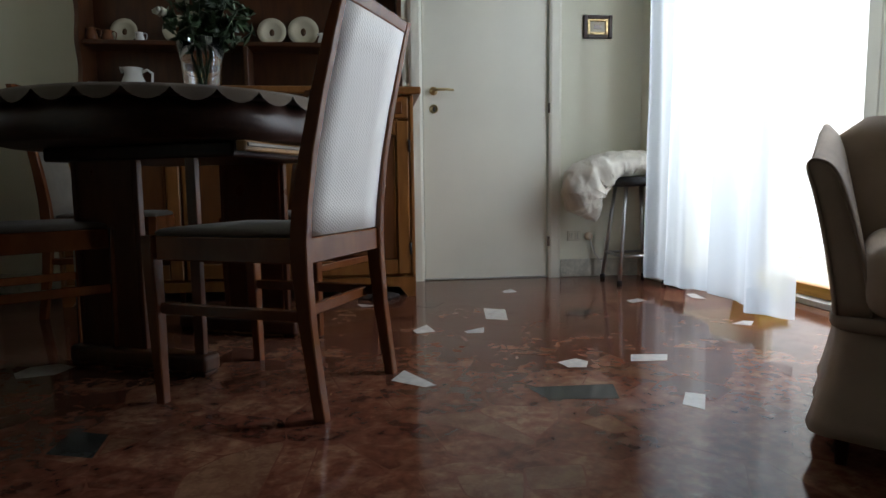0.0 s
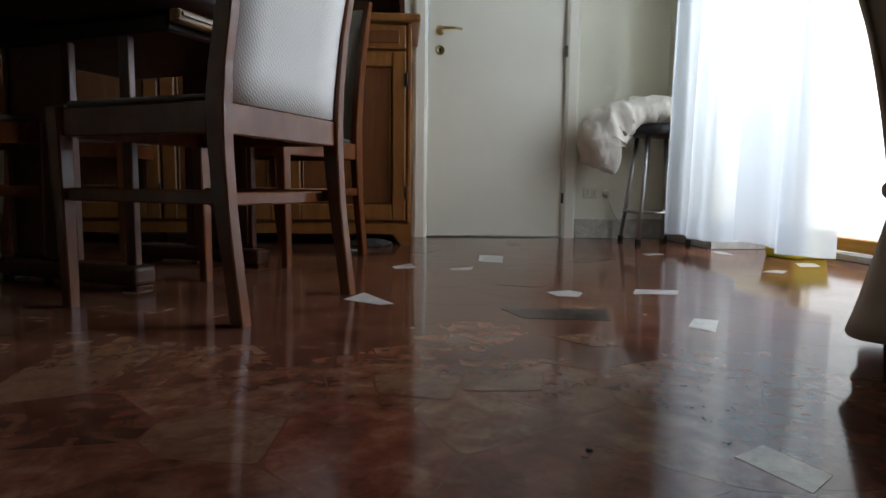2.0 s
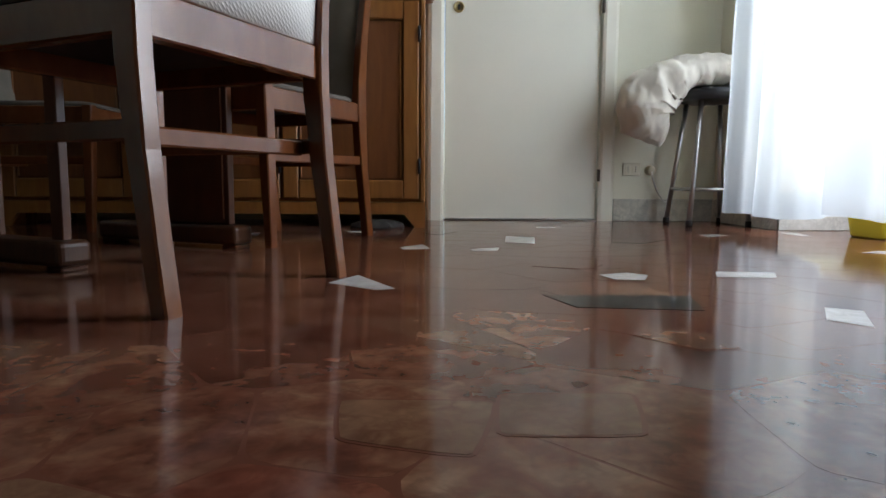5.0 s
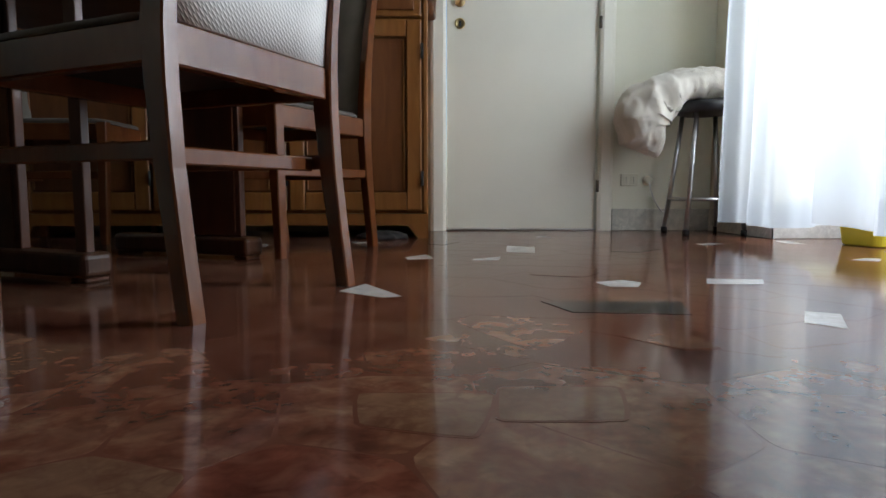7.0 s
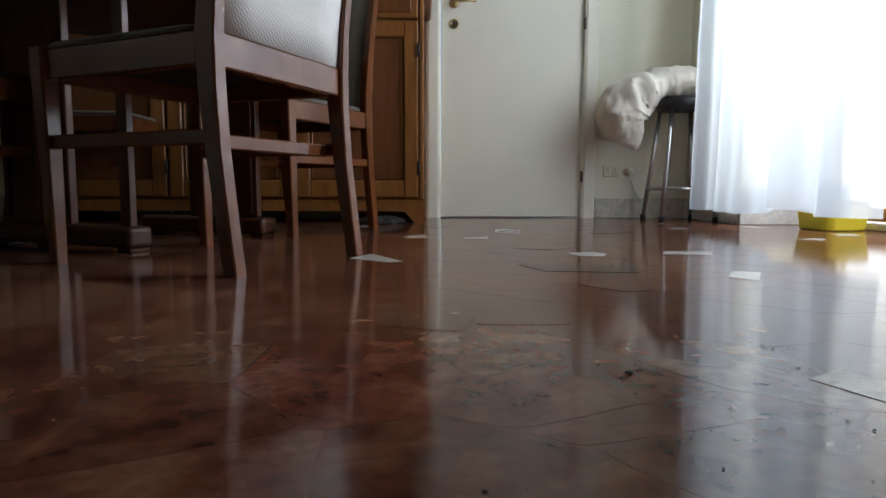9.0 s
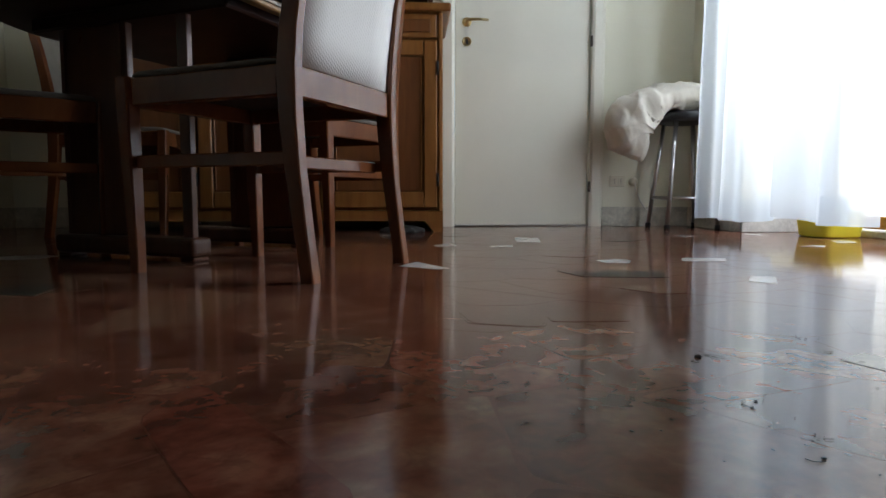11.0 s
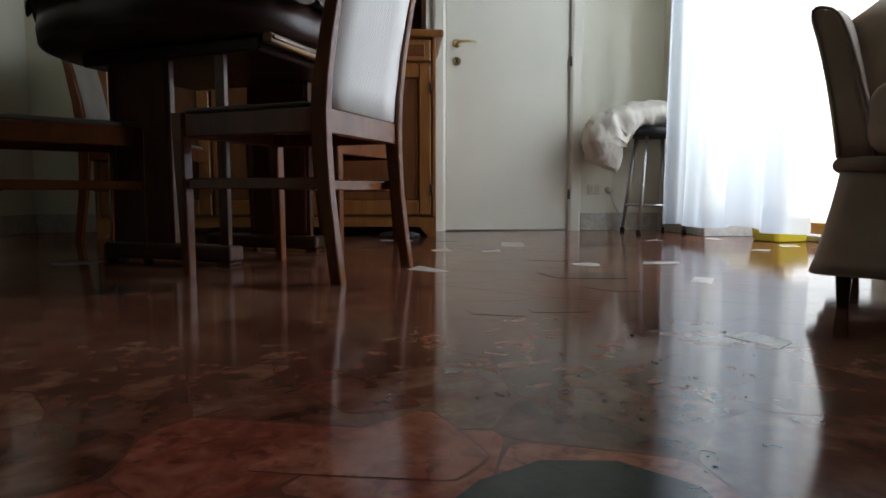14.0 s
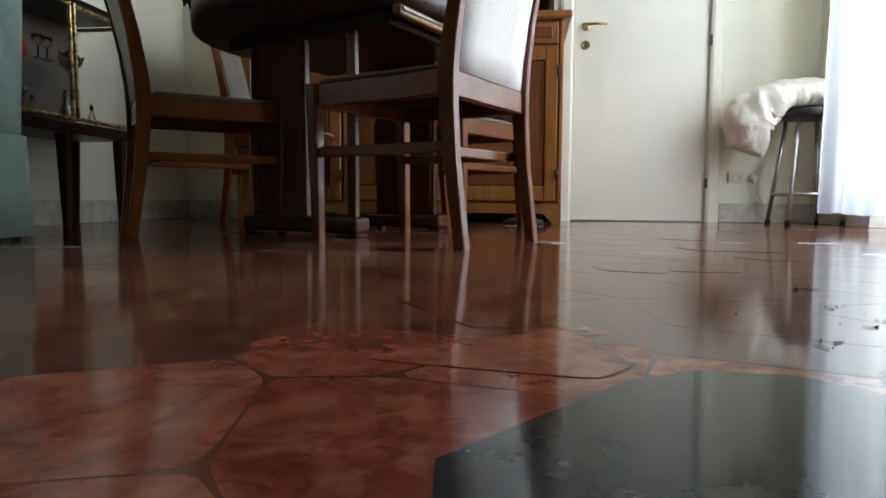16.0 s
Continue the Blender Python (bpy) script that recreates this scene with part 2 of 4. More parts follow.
    b.inputs["Transmission Weight"].default_value = 1.0
    b.inputs["IOR"].default_value = 1.45
    return m


def thin_pane():
    """A flat pane: clear with a faint gloss."""
    m, n, l, b = mat_new("window_glass")
    n.remove(b)
    tr, gl, mx = n.new("ShaderNodeBsdfTransparent"), n.new("ShaderNodeBsdfGlossy"), n.new("ShaderNodeMixShader")
    gl.inputs["Roughness"].default_value = 0.02
    mx.inputs[0].default_value = 0.06
    l.new(tr.outputs[0], mx.inputs[1])
    l.new(gl.outputs[0], mx.inputs[2])
    l.new(mx.outputs[0], n["Material Output"].inputs["Surface"])
    return m


def sheer():
    m, n, l, b = mat_new("white_sheer_curtain")
    n.remove(b)
    df, tl, tr = n.new("ShaderNodeBsdfDiffuse"), n.new("ShaderNodeBsdfTranslucent"), n.new("ShaderNodeBsdfTransparent")
    f = noise_tex(n, l, coords(n, l, (1, 1, 0.2)), 3.0, 4.0)
    col = ramp(n, l, f, [(0.3, (0.60, 0.65, 0.70)), (0.7, (0.72, 0.765, 0.81))])
    l.new(col, df.inputs["Color"])
    l.new(col, tl.inputs["Color"])
    m1, m2 = n.new("ShaderNodeMixShader"), n.new("ShaderNodeMixShader")
    m1.inputs[0].default_value = 0.78
    l.new(df.outputs[0], m1.inputs[1])
    l.new(tl.outputs[0], m1.inputs[2])
    m2.inputs[0].default_value = 0.28
    l.new(m1.outputs[0], m2.inputs[1])
    l.new(tr.outputs[0], m2.inputs[2])
    l.new(m2.outputs[0], n["Material Output"].inputs["Surface"])
    return m


M_GILT, M_GLASS, M_PANE, M_SHEER = gold_leaf(), clear_glass("clear_glass"), thin_pane(), sheer()


# ---- mesh helpers ----
def finish(bm, smooth=False):
    bmesh.ops.recalc_face_normals(bm, faces=bm.faces)
    if smooth:
        for f in bm.faces:
            f.smooth = True
    return bm


def part(name, bm, material, parent=None, label=""):
    me = bpy.data.meshes.new(name)
    bm.to_mesh(me)
    bm.free()
    me.materials.append(material)
    ob = new(name, me)
    if parent is not None:
        ob.parent = parent
    if label:
        ob["label"] = label
    return ob


def thing(name, m=None, label="", category="", group="", kind=""):
    ob = new(name)
    ob.empty_display_size = 0.05
    if m is not None:
        ob.matrix_basis = m
    return tagged(ob, label, category, group, kind)


def box(x0, x1, y0, y1, z0, z1, bevel=0.0, seg=2, bm=None, m=None):
    own = bmesh.new()
    r = bmesh.ops.create_cube(own, size=1.0)
    mat = Matrix.Translation(((x0 + x1) / 2, (y0 + y1) / 2, (z0 + z1) / 2)) @ Matrix.Diagonal((abs(x1 - x0), abs(y1 - y0), abs(z1 - z0), 1))
    bmesh.ops.transform(own, matrix=mat, verts=own.verts)
    if bevel:
        bmesh.ops.bevel(own, geom=list(own.edges), offset=bevel, segments=seg, affect="EDGES", profile=0.5)
    if m is not None:
        bmesh.ops.transform(own, matrix=m, verts=own.verts)
    finish(own)
    if bm is None:
        return own
    return join(bm, own)


def join(bm, other):
    me = bpy.data.meshes.new("tmp")
    other.to_mesh(me)
    other.free()
    bm.from_mesh(me)
    bpy.data.meshes.remove(me)
    return bm


def loft(rings, close=True, caps=True, smooth=True):
    """A skin over rings of equally many points."""
    bm = bmesh.new()
    vs = [[bm.verts.new(p) for p in r] for r in rings]
    n = len(rings[0])
    for a, b in zip(vs, vs[1:]):
        for i in range(n if close else n - 1):
            j = (i + 1) % n
            bm.faces.new((a[i], a[j], b[j], b[i]))
    if caps:
        bm.faces.new(vs[0][::-1])
        bm.faces.new(vs[-1])
    return finish(bm, smooth)


def bar(path, w, d, seg_bevel=0.2):
    """A bar of oblong section w (x) by d (y) with chamfered corners along points (x, y, z), sections level; w and d may be lists."""
    rings = []
    for i, (x, y, z) in enumerate(path):
        a = (w[i] if isinstance(w, (list, tuple)) else w) / 2
        b = (d[i] if isinstance(d, (list, tuple)) else d) / 2
        c = min(a, b) * seg_bevel
        rings.append([(x + p, y + q, z) for p, q in ((a - c, -b), (a, -b + c), (a, b - c), (a - c, b), (-a + c, b), (-a, b - c), (-a, -b + c), (-a + c, -b))])
    return loft(rings, smooth=False)


def tube(path, r, n=10, ref=None):
    """A round tube along points, with the radius r or one radius a point."""
    rings = []
    pts = [Vector(p) for p in path]
    for i, p in enumerate(pts):
        d = (pts[min(i + 1, len(pts) - 1)] - pts[max(i - 1, 0)]).normalized()
        up = Vector(ref) if ref else Vector((0, 0, 1)) if abs(d.z) < 0.9 else Vector((1, 0, 0))
        u = d.cross(up).normalized()
        v = d.cross(u)
        rr = r[i] if isinstance(r, (list, tuple)) else r
        rings.append([p + u * rr * math.cos(2 * math.pi * k / n) + v * rr * math.sin(2 * math.pi * k / n) for k in range(n)])
    return loft(rings)


def lathe(profile, n=32, caps=True):
    return loft([[(r * math.cos(2 * math.pi * k / n), r * math.sin(2 * math.pi * k / n), z) for k in range(n)] for r, z in profile], caps=caps)


def ring_tube(R, r, z, n=40, k=8):
    bm = bmesh.new()
    vs = [[bm.verts.new(((R + r * math.cos(b)) * math.cos(a), (R + r * math.cos(b)) * math.sin(a), z + r * math.sin(b)))
           for b in [2 * math.pi * j / k for j in range(k)]] for a in [2 * math.pi * i / n for i in range(n)]]
    for i in range(n):
        for j in range(k):
            bm.faces.new((vs[i][j], vs[(i + 1) % n][j], vs[(i + 1) % n][(j + 1) % k], vs[i][(j + 1) % k]))
    return finish(bm, True)


def plate_poly(pts, z0, z1, chamfer=0.0):
    """A prism over a polygon."""
    low = [(x, y, z0) for x, y in pts]
    high = [(x, y, z1) for x, y in pts]
    return loft([low, high], smooth=False)


def shaped(bm, m):
    bmesh.ops.transform(bm, matrix=m, verts=bm.verts)
    return bm


# ---- the room ----
# Y_B lies far back, out of view, to weaken bounced light
X_L, X_R, Y_B, Y_D, H = -2.30, 1.29, -6.2, 3.20, 2.75
X_OUT = 1.72
X_W, Y_R = -6.6, 0.10                    # unseen widening behind the display cabinet, added to cut bounced light


def structure(name, bm, material, label="", category=""):
    return tagged(part(name, bm, material), label, category, kind="structure")


floor = structure("floor", box(X_W - 0.2, X_OUT, Y_B - 0.2, Y_D + 0.2, -0.15, -0.00013), M_GROUT, "polished palladiana floor of red-brown marble pieces", "floor")
structure("ceiling", box(X_W - 0.2, X_OUT, Y_B - 0.2, Y_D + 0.2, H, H + 0.15), M_CEIL, "plain plastered ceiling out of view, beige to bounce less light", "ceiling")
bm = box(X_L - 0.2, X_L, Y_R, Y_D, -0.15, H)
box(X_W, X_L - 0.2, Y_R, Y_R + 0.2, -0.15, H, bm=bm)
box(X_W - 0.2, X_W, Y_B, Y_R + 0.2, -0.15, H, bm=bm)
wall_left = structure("wall_west", bm, M_WALL, "cream painted wall behind the display cabinet", "wall")
structure("wall_south", box(X_W - 0.2, X_OUT, Y_B - 0.2, Y_B, -0.15, H), M_WALL, "plain cream painted wall closing the room", "wall")

DW = 0.73
bm = box(X_L - 0.2, -0.005, Y_D, Y_D + 0.16, -0.15, H)
box(DW + 0.005, X_OUT, Y_D, Y_D + 0.16, -0.15, H, bm=bm)
box(-0.005, DW + 0.005, Y_D, Y_D + 0.16, 2.07, H, bm=bm)
structure("wall_north", bm, M_WALL, "cream painted wall with a white door", "wall")

bm = box(X_R, X_OUT, WIN_Y1, Y_D, -0.15, H)
box(X_R, X_OUT, Y_B, WIN_Y0, -0.15, H, bm=bm)
box(X_R, X_OUT, WIN_Y0, WIN_Y1, WIN_TOP, H, bm=bm)
structure("wall_east", bm, M_WALL, "thick cream painted wall with a deep French window recess", "wall")

# skirting of veined marble
bm = box(DW + 0.075, X_R, Y_D - 0.012, Y_D - 0.0005, 0.0, 0.105, 0.002, 1)
structure("baseboard_north", bm, M_GREY_MARBLE, "worn grey veined marble skirting", "skirting")
structure("baseboard_east", box(X_R - 0.012, X_R - 0.0005, WIN_Y1 - 0.012, Y_D - 0.013, 0.0, 0.105, 0.002, 1), M_GREY_MARBLE, "worn grey veined marble skirting", "skirting")
structure("baseboard_reveal", box(X_R - 0.012, 1.62, WIN_Y1 - 0.012, WIN_Y1 - 0.0005, 0.0, 0.105, 0.002, 1), M_WHITE_MARBLE, "white and grey veined marble skirting in the window reveal", "skirting")
structure("baseboard_west", box(X_L + 0.0005, X_L + 0.012, Y_R, Y_D - 0.01, 0.0, 0.105, 0.002, 1), M_GREY_MARBLE, "grey marble skirting along the wall", "skirting")
structure("baseboard_northwest", box(X_L + 0.012, -1.80, Y_D - 0.012, Y_D - 0.0005, 0.0, 0.105, 0.002, 1), M_GREY_MARBLE, "grey marble skirting along the wall", "skirting")

# door and its casing
door = thing("door_1", pose(0, Y_D, 0), "closed flush white painted door with brass handle", "door", kind="structure")
part("door_leaf", box(0.004, DW - 0.004, 0.012, 0.055, 0.008, 2.06, 0.002, 1), M_DOOR, door)
for x0, x1 in ((-0.075, -0.001), (DW + 0.001, DW + 0.072)):
    w = x1 - x0
    prof = [(x0, 0.0), (x0, -0.014), (x0 + w * 0.2, -0.022), (x0 + w * 0.8, -0.022), (x1, -0.014), (x1, 0.02)]
    part("door_casing", plate_poly(prof, 0.0, 2.14), M_DOOR, door)
part("door_casing", box(-0.001, DW + 0.001, -0.02, 0.02, 2.066, 2.138, 0.004, 1), M_DOOR, door, "white painted head casing")
handle = part("door_handle", shaped(lathe([(0.024, 0.0), (0.024, 0.006), (0.020, 0.010), (0.009, 0.012), (0.008, 0.045)]), pose(0.066, 0.0115, 1.08, 90)), M_BRASS, door, "aged brass lever handle")
part("lever", tube([(0.066, -0.035, 1.08), (0.085, -0.040, 1.081), (0.13, -0.040, 1.083), (0.175, -0.036, 1.080)], [0.008, 0.0085, 0.0075, 0.006]), M_BRASS, handle)
lock = part("lock_plate", shaped(lathe([(0.025, 0.0), (0.025, 0.005), (0.020, 0.008), (0.0195, 0.006)]), pose(0.066, 0.0115, 0.98, 90)), M_BRASS, door, "round brass lock plate")
part("keyhole", box(0.061, 0.071, -0.0015, 0.004, 0.965, 0.99, 0.002, 1), M_HOLE, lock)
for z in (0.215, 0.985, 1.85):
    part("hinge", tube([(DW + 0.001, -0.012, z - 0.028), (DW + 0.001, -0.012, z), (DW + 0.001, -0.012, z + 0.028)], 0.008), M_IRON, door)
part("threshold_strip", box(0.0, DW, -0.005, 0.05, 0.0, 0.007, 0.002, 1), M_CHROME, door, "thin worn metal threshold strip")

# wall socket and cable
sock = thing("wall_socket", pose(0.888, Y_D, 0.245), "ivory plastic double wall socket", "socket")
part("cover", box(-0.042, 0.042, -0.010, -0.0005, -0.030, 0.030, 0.004, 2), M_PLASTIC, sock)
for x in (-0.020, 0.016):
    insert = part("insert", box(x - 0.012, x + 0.016, -0.0125, -0.009, -0.020, 0.020, 0.002, 1), M_PLASTIC, sock)
    for z in (-0.010, 0.0, 0.010):
        part("hole", shaped(lathe([(0.0025, 0.0), (0.0025, 0.001)], 8), pose(x + 0.002, -0.0122, z, 90)), M_HOLE, insert)
plug = thing("plug_with_cable", pose(0.975, Y_D, 0.24), "ivory plug with a cable hanging down", "plug")
part("plug_body", shaped(lathe([(0.022, 0.0), (0.024, 0.012), (0.020, 0.030), (0.010, 0.036)], 20), pose(0, -0.0008, 0, 90)), M_PLASTIC, plug)
part("cable", tube([(0, -0.033, 0.0), (0.005, -0.040, -0.04), (0.03, -0.035, -0.10), (0.07, -0.025, -0.15), (0.10, -0.02, -0.14), (0.11, -0.02, -0.08), (0.10, -0.02, -0.02)], 0.0035, 8), M_CABLE, plug)

# small picture
pic = thing("picture_frame", pose(1.015, Y_D, 1.442), "small gilt and black framed picture on the wall", "picture")
for nm, x0, x1, z0, z1 in (("frame_side", -0.085, -0.062, -0.065, 0.065), ("frame_side", 0.062, 0.085, -0.065, 0.065), ("frame_top", -0.061, 0.061, 0.044, 0.065), ("frame_bottom", -0.061, 0.061, -0.065, -0.044)):
    part(nm, box(x0, x1, -0.022, -0.001, z0, z1, 0.004, 2), M_TABLE, pic)
for nm, x0, x1, z0, z1 in (("gilt_side", -0.0615, -0.046, -0.0435, 0.0435), ("gilt_side", 0.046, 0.0615, -0.0435, 0.0435), ("gilt_top", -0.0455, 0.0455, 0.030, 0.0435), ("gilt_bottom", -0.0455, 0.0455, -0.0435, -0.030)):
    part(nm, box(x0, x1, -0.018, -0.001, z0, z1, 0.002, 1), M_GILT, pic)
card = part("picture_card", box(-0.0455, 0.0455, -0.010, -0.001, -0.030, 0.030), M_CARD, pic)
part("dark_motif", box(-0.022, 0.022, -0.0115, -0.0095, -0.010, 0.012, 0.001, 1), M_MOTIF, card)

# ---- French window ----
win = thing("window_1", pose(0, 0, 0), "wooden French window with glazed leaves in a deep recess", "window", kind="structure")
XF0, XF1 = 1.635, 1.700
part("window_frame", box(XF0, XF1, WIN_Y0, WIN_Y0 + 0.06, 0.03, WIN_TOP, 0.004, 1), M_DOOR, win)
part("window_frame", box(XF0, XF1, WIN_Y1 - 0.06, WIN_Y1, 0.03, WIN_TOP, 0.004, 1), M_DOOR, win)
part("window_frame", box(XF0, XF1, WIN_Y0 + 0.061, WIN_Y1 - 0.061, WIN_TOP - 0.06, WIN_TOP, 0.004, 1), M_DOOR, win)
part("window_threshold", box(XF0 - 0.03, XF1, WIN_Y0 + 0.001, WIN_Y1 - 0.001, 0.0, 0.028, 0.003, 1), M_WHITE_MARBLE, win, "pale marble threshold")
mid = (WIN_Y0 + WIN_Y1) / 2
for y0, y1 in ((WIN_Y0 + 0.062, mid - 0.001), (mid + 0.001, WIN_Y1 - 0.062)):
    leaf = part("window_leaf", box(XF0 + 0.01, XF1 - 0.005, y0, y1, 0.032, 0.085, 0.004, 1), M_THRESH, win, "orange-brown wooden bottom rail")
    part("stile", box(XF0 + 0.01, XF1 - 0.005, y0, y0 + 0.07, 0.086, WIN_TOP - 0.062, 0.004, 1), M_DOOR, leaf)
    part("stile", box(XF0 + 0.01, XF1 - 0.005, y1 - 0.07, y1, 0.086, WIN_TOP - 0.062, 0.004, 1), M_DOOR, leaf)
    part("top_rail", box(XF0 + 0.01, XF1 - 0.005, y0 + 0.071, y1 - 0.071, WIN_TOP - 0.14, WIN_TOP - 0.062, 0.004, 1), M_DOOR, leaf)
    pane = part("pane", box(1.664, 1.668, y0 + 0.071, y1 - 0.071, 0.087, WIN_TOP - 0.141), M_PANE, leaf)
    pane.visible_shadow = False

# balcony outside: floor, an added unseen slab against the sun, and the glaring distance
structure("balcony_floor", box(X_OUT, 3.1, -0.6, 4.0, -0.20, -0.02), M_GREY_MARBLE, "pale tiled balcony floor outside the window", "balcony")
structure("balcony_slab", box(X_OUT, 2.35, -0.6, 4.0, 2.62, 2.80), M_CEIL, "unseen slab added over the window to keep the sun out", "balcony")
glow = bpy.data.materials.new("bright_hazy_sky")
glow.use_nodes = True
gn = glow.node_tree.nodes
gn.remove(gn["Principled BSDF"])
em = gn.new("ShaderNodeEmission")
em.inputs["Color"].default_value, em.inputs["Strength"].default_value = (0.93, 0.97, 1.0, 1), 1.9
glow.node_tree.links.new(em.outputs[0], gn["Material Output"].inputs["Surface"])
structure("backdrop", box(14.0, 14.2, -30, 34, -3.5, 22.0), glow, "glaring hazy sky far outside the window", "sky")
structure("ground", box(-60, 60, -60, 60, -3.6, -3.5), M_GREY_MARBLE, "pale ground below the balcony", "ground")

# ---- curtain ----
def curtain_panel(y0, y1, x, hem, phase, amp=0.024, pitch=0.27):
    """A pleated sheer panel from y0 to y1; hem(y) gives its lower edge."""
    ny, nz, top = int(abs(y1 - y0) / 0.0125), 26, 2.46
    bm = bmesh.new()
    grid = []
    for i in range(ny + 1):
        y = y0 + (y1 - y0) * i / ny
        col = []
        for k in range(nz + 1):
            f = k / nz
            z = hem(y) + (top - hem(y)) * f
            a = amp * (1.25 - 0.6 * f)
            s = y / pitch * 2 * math.pi + phase + 1.5 * math.sin(y * 4.1 + phase) + 0.8 * (1 - f) * math.sin(y * 7.0 + 1.0)
            dx = a * (math.sin(s) + 0.42 * math.sin(2.0 * s + 0.6) + 0.18 * math.sin(3.0 * s + 1.2) + 0.25 * math.sin(2.3 * s + 1.0)) + 0.018 * (1 - f) * math.sin(y * 4.3 + 2 * phase) + 0.004 * noise.noise((y * 9, z * 3, phase))
            dy = 0.010 * math.cos(s * 0.5) * (1 - f)
            col.append(bm.verts.new((x + dx, y + dy, z)))
        grid.append(col)
    for a, b in zip(grid, grid[1:]):
        for k in range(nz):
            bm.faces.new((a[k], b[k], b[k + 1], a[k + 1]))
    for f in bm.faces:
        f.smooth = True
    return bm


def hem_far(y):
    return 0.060 + 0.007 * math.sin(y * 8.0) + 0.03 * max(0.0, min(1.0, (2.35 - y) / 0.3))


def hem_near(y):
    return 0.088 + 0.010 * math.sin(y * 6.0 + 1.0)


cur = thing("curtain", pose(0, 0, 0), "white sheer pleated curtain hanging before the French window", "curtain")
part("curtain_panel", curtain_panel(2.765, 1.86, 1.140, hem_far, 0.4), M_SHEER, cur)
part("curtain_panel", curtain_panel(2.02, 1.54, 1.085, hem_near, 2.0), M_SHEER, cur)
def hem_band(y0, y1, x, hem, phase):
    """The doubled cloth along the lower edge, a hair in front of its panel."""
    bm = curtain_panel(y0, y1, x - 0.0015, hem, phase)
    bmesh.ops.delete(bm, geom=[v for v in bm.verts if v.co.z > 0.17], context="VERTS")
    return bm


part("hem", hem_band(2.765, 1.86, 1.140, hem_far, 0.4), M_SHEER, cur, "doubled hem of the sheer cloth")
part("hem", hem_band(2.02, 1.54, 1.085, hem_near, 2.0), M_SHEER, cur, "doubled hem of the sheer cloth")
rail = thing("curtain_rail", pose(0, 0, 0), "white curtain rail fixed above the window", "curtain rail")
part("rail_bar", box(1.05, 1.19, 0.25, 2.85, 2.47, 2.50, 0.004, 1), M_DOOR, rail)
for y in (0.4, 1.5, 2.7):
    part("bracket", box(1.19, X_R - 0.0005, y - 0.015, y + 0.015, 2.475, 2.495, 0.002, 1), M_DOOR, rail)

# ---- stool with bedding ----
SX, SY = 1.155, 2.970
stool = thing("bar_stool", pose(SX, SY, 0), "bar stool with black round seat and steel legs", "stool")
part("seat", lathe([(0.0, 0.530), (0.12, 0.530), (0.150, 0.538), (0.158, 0.555), (0.155, 0.572), (0.13, 0.583), (0.0, 0.585)], 36, False), M_BLACK, stool, "padded black vinyl seat")
for a in (132, 225, 310, 47):
    ca, sa = math.cos(radians(a)), math.sin(radians(a))
    leg = part("leg", tube([(0.112 * ca, 0.112 * sa, 0.535), (0.145 * ca, 0.145 * sa, 0.29), (0.185 * ca, 0.185 * sa, 0.014)], 0.0105, 12), M_CHROME, stool)
    part("foot_cap", shaped(lathe([(0.013, 0.0), (0.0145, 0.004), (0.014, 0.022), (0.011, 0.024)], 14), pose(0.185 * ca, 0.185 * sa, 0.0)), M_RUBBER, leg)
for a0, a1 in ((132, 225), (225, 310), (310, 47), (47, 132)):
    p = [(0.165 * math.cos(radians(a)), 0.165 * math.sin(radians(a)), 0.155) for a in (a0, a1)]
    part("footrest_bar", tube([p[0], tuple((u + v) / 2 for u, v in zip(*p)), p[1]], 0.008, 10), M_CHROME, stool)


def bedding():
    spine = [(1.275, 0.650), (1.245, 0.654), (1.18, 0.656), (1.10, 0.655), (1.02, 0.642), (0.945, 0.612), (0.890, 0.568), (0.866, 0.512), (0.872, 0.458), (0.905, 0.405), (0.928, 0.362), (0.936, 0.340)]
    thick = [0.012, 0.045, 0.062, 0.064, 0.072, 0.092, 0.122, 0.124, 0.102, 0.056, 0.024, 0.004]
    wide = [0.06, 0.13, 0.155, 0.165, 0.165, 0.165, 0.16, 0.15, 0.12, 0.075, 0.035, 0.008]
    fine, rings = 12, []
    m = (len(spine) - 1) * fine
    for i in range(m + 1):
        s = i / fine
        a = min(int(s), len(spine) - 2)
        f = s - a
        mixv = lambda L: L[a] * (1 - f) + L[a + 1] * f
        cx, cz = (spine[a][k] * (1 - f) + spine[a + 1][k] * f for k in (0, 1))
        d = Vector((spine[a + 1][0] - spine[a][0], 0, spine[a + 1][1] - spine[a][1])).normalized()
        nrm = Vector((-d.z, 0, d.x)) * -1
        ring = []
        for k in range(120):
            t = 2 * math.pi * k / 120
            c, sn = math.cos(t), math.sin(t)
            q = Vector((cx, 2.975, cz)) + nrm * (mixv(thick) * (abs(sn) ** 0.8) * (1 if sn > 0 else -1)) + Vector((0, mixv(wide) * c, 0))
            w = 0.018 * noise.noise(q * 6.0) + 0.028 * (0.35 - abs(noise.noise(Vector((q.x * 12 + q.z * 6, q.y * 7, q.z * 4))))) + 0.013 * (0.30 - abs(noise.noise(Vector((q.x * 26 + q.z * 9, q.y * 19, q.z * 7))))) + 0.004 * (0.3 - abs(noise.noise(Vector((q.x * 60, q.y * 40, q.z * 18)))))
            w *= min(1.0, mixv(thick) / 0.04)
            q += (nrm * sn + Vector((0, c, 0))) * w
            inner = Vector((q.x - SX, q.y - SY, 0)).length < 0.15
            if inner and q.z < 0.588 and q.z > 0.53:
                q.z = 0.588
            if q.y > Y_D - 0.008:
                q.y = Y_D - 0.008
            ring.append(q)
        rings.append(ring)
    return loft(rings)


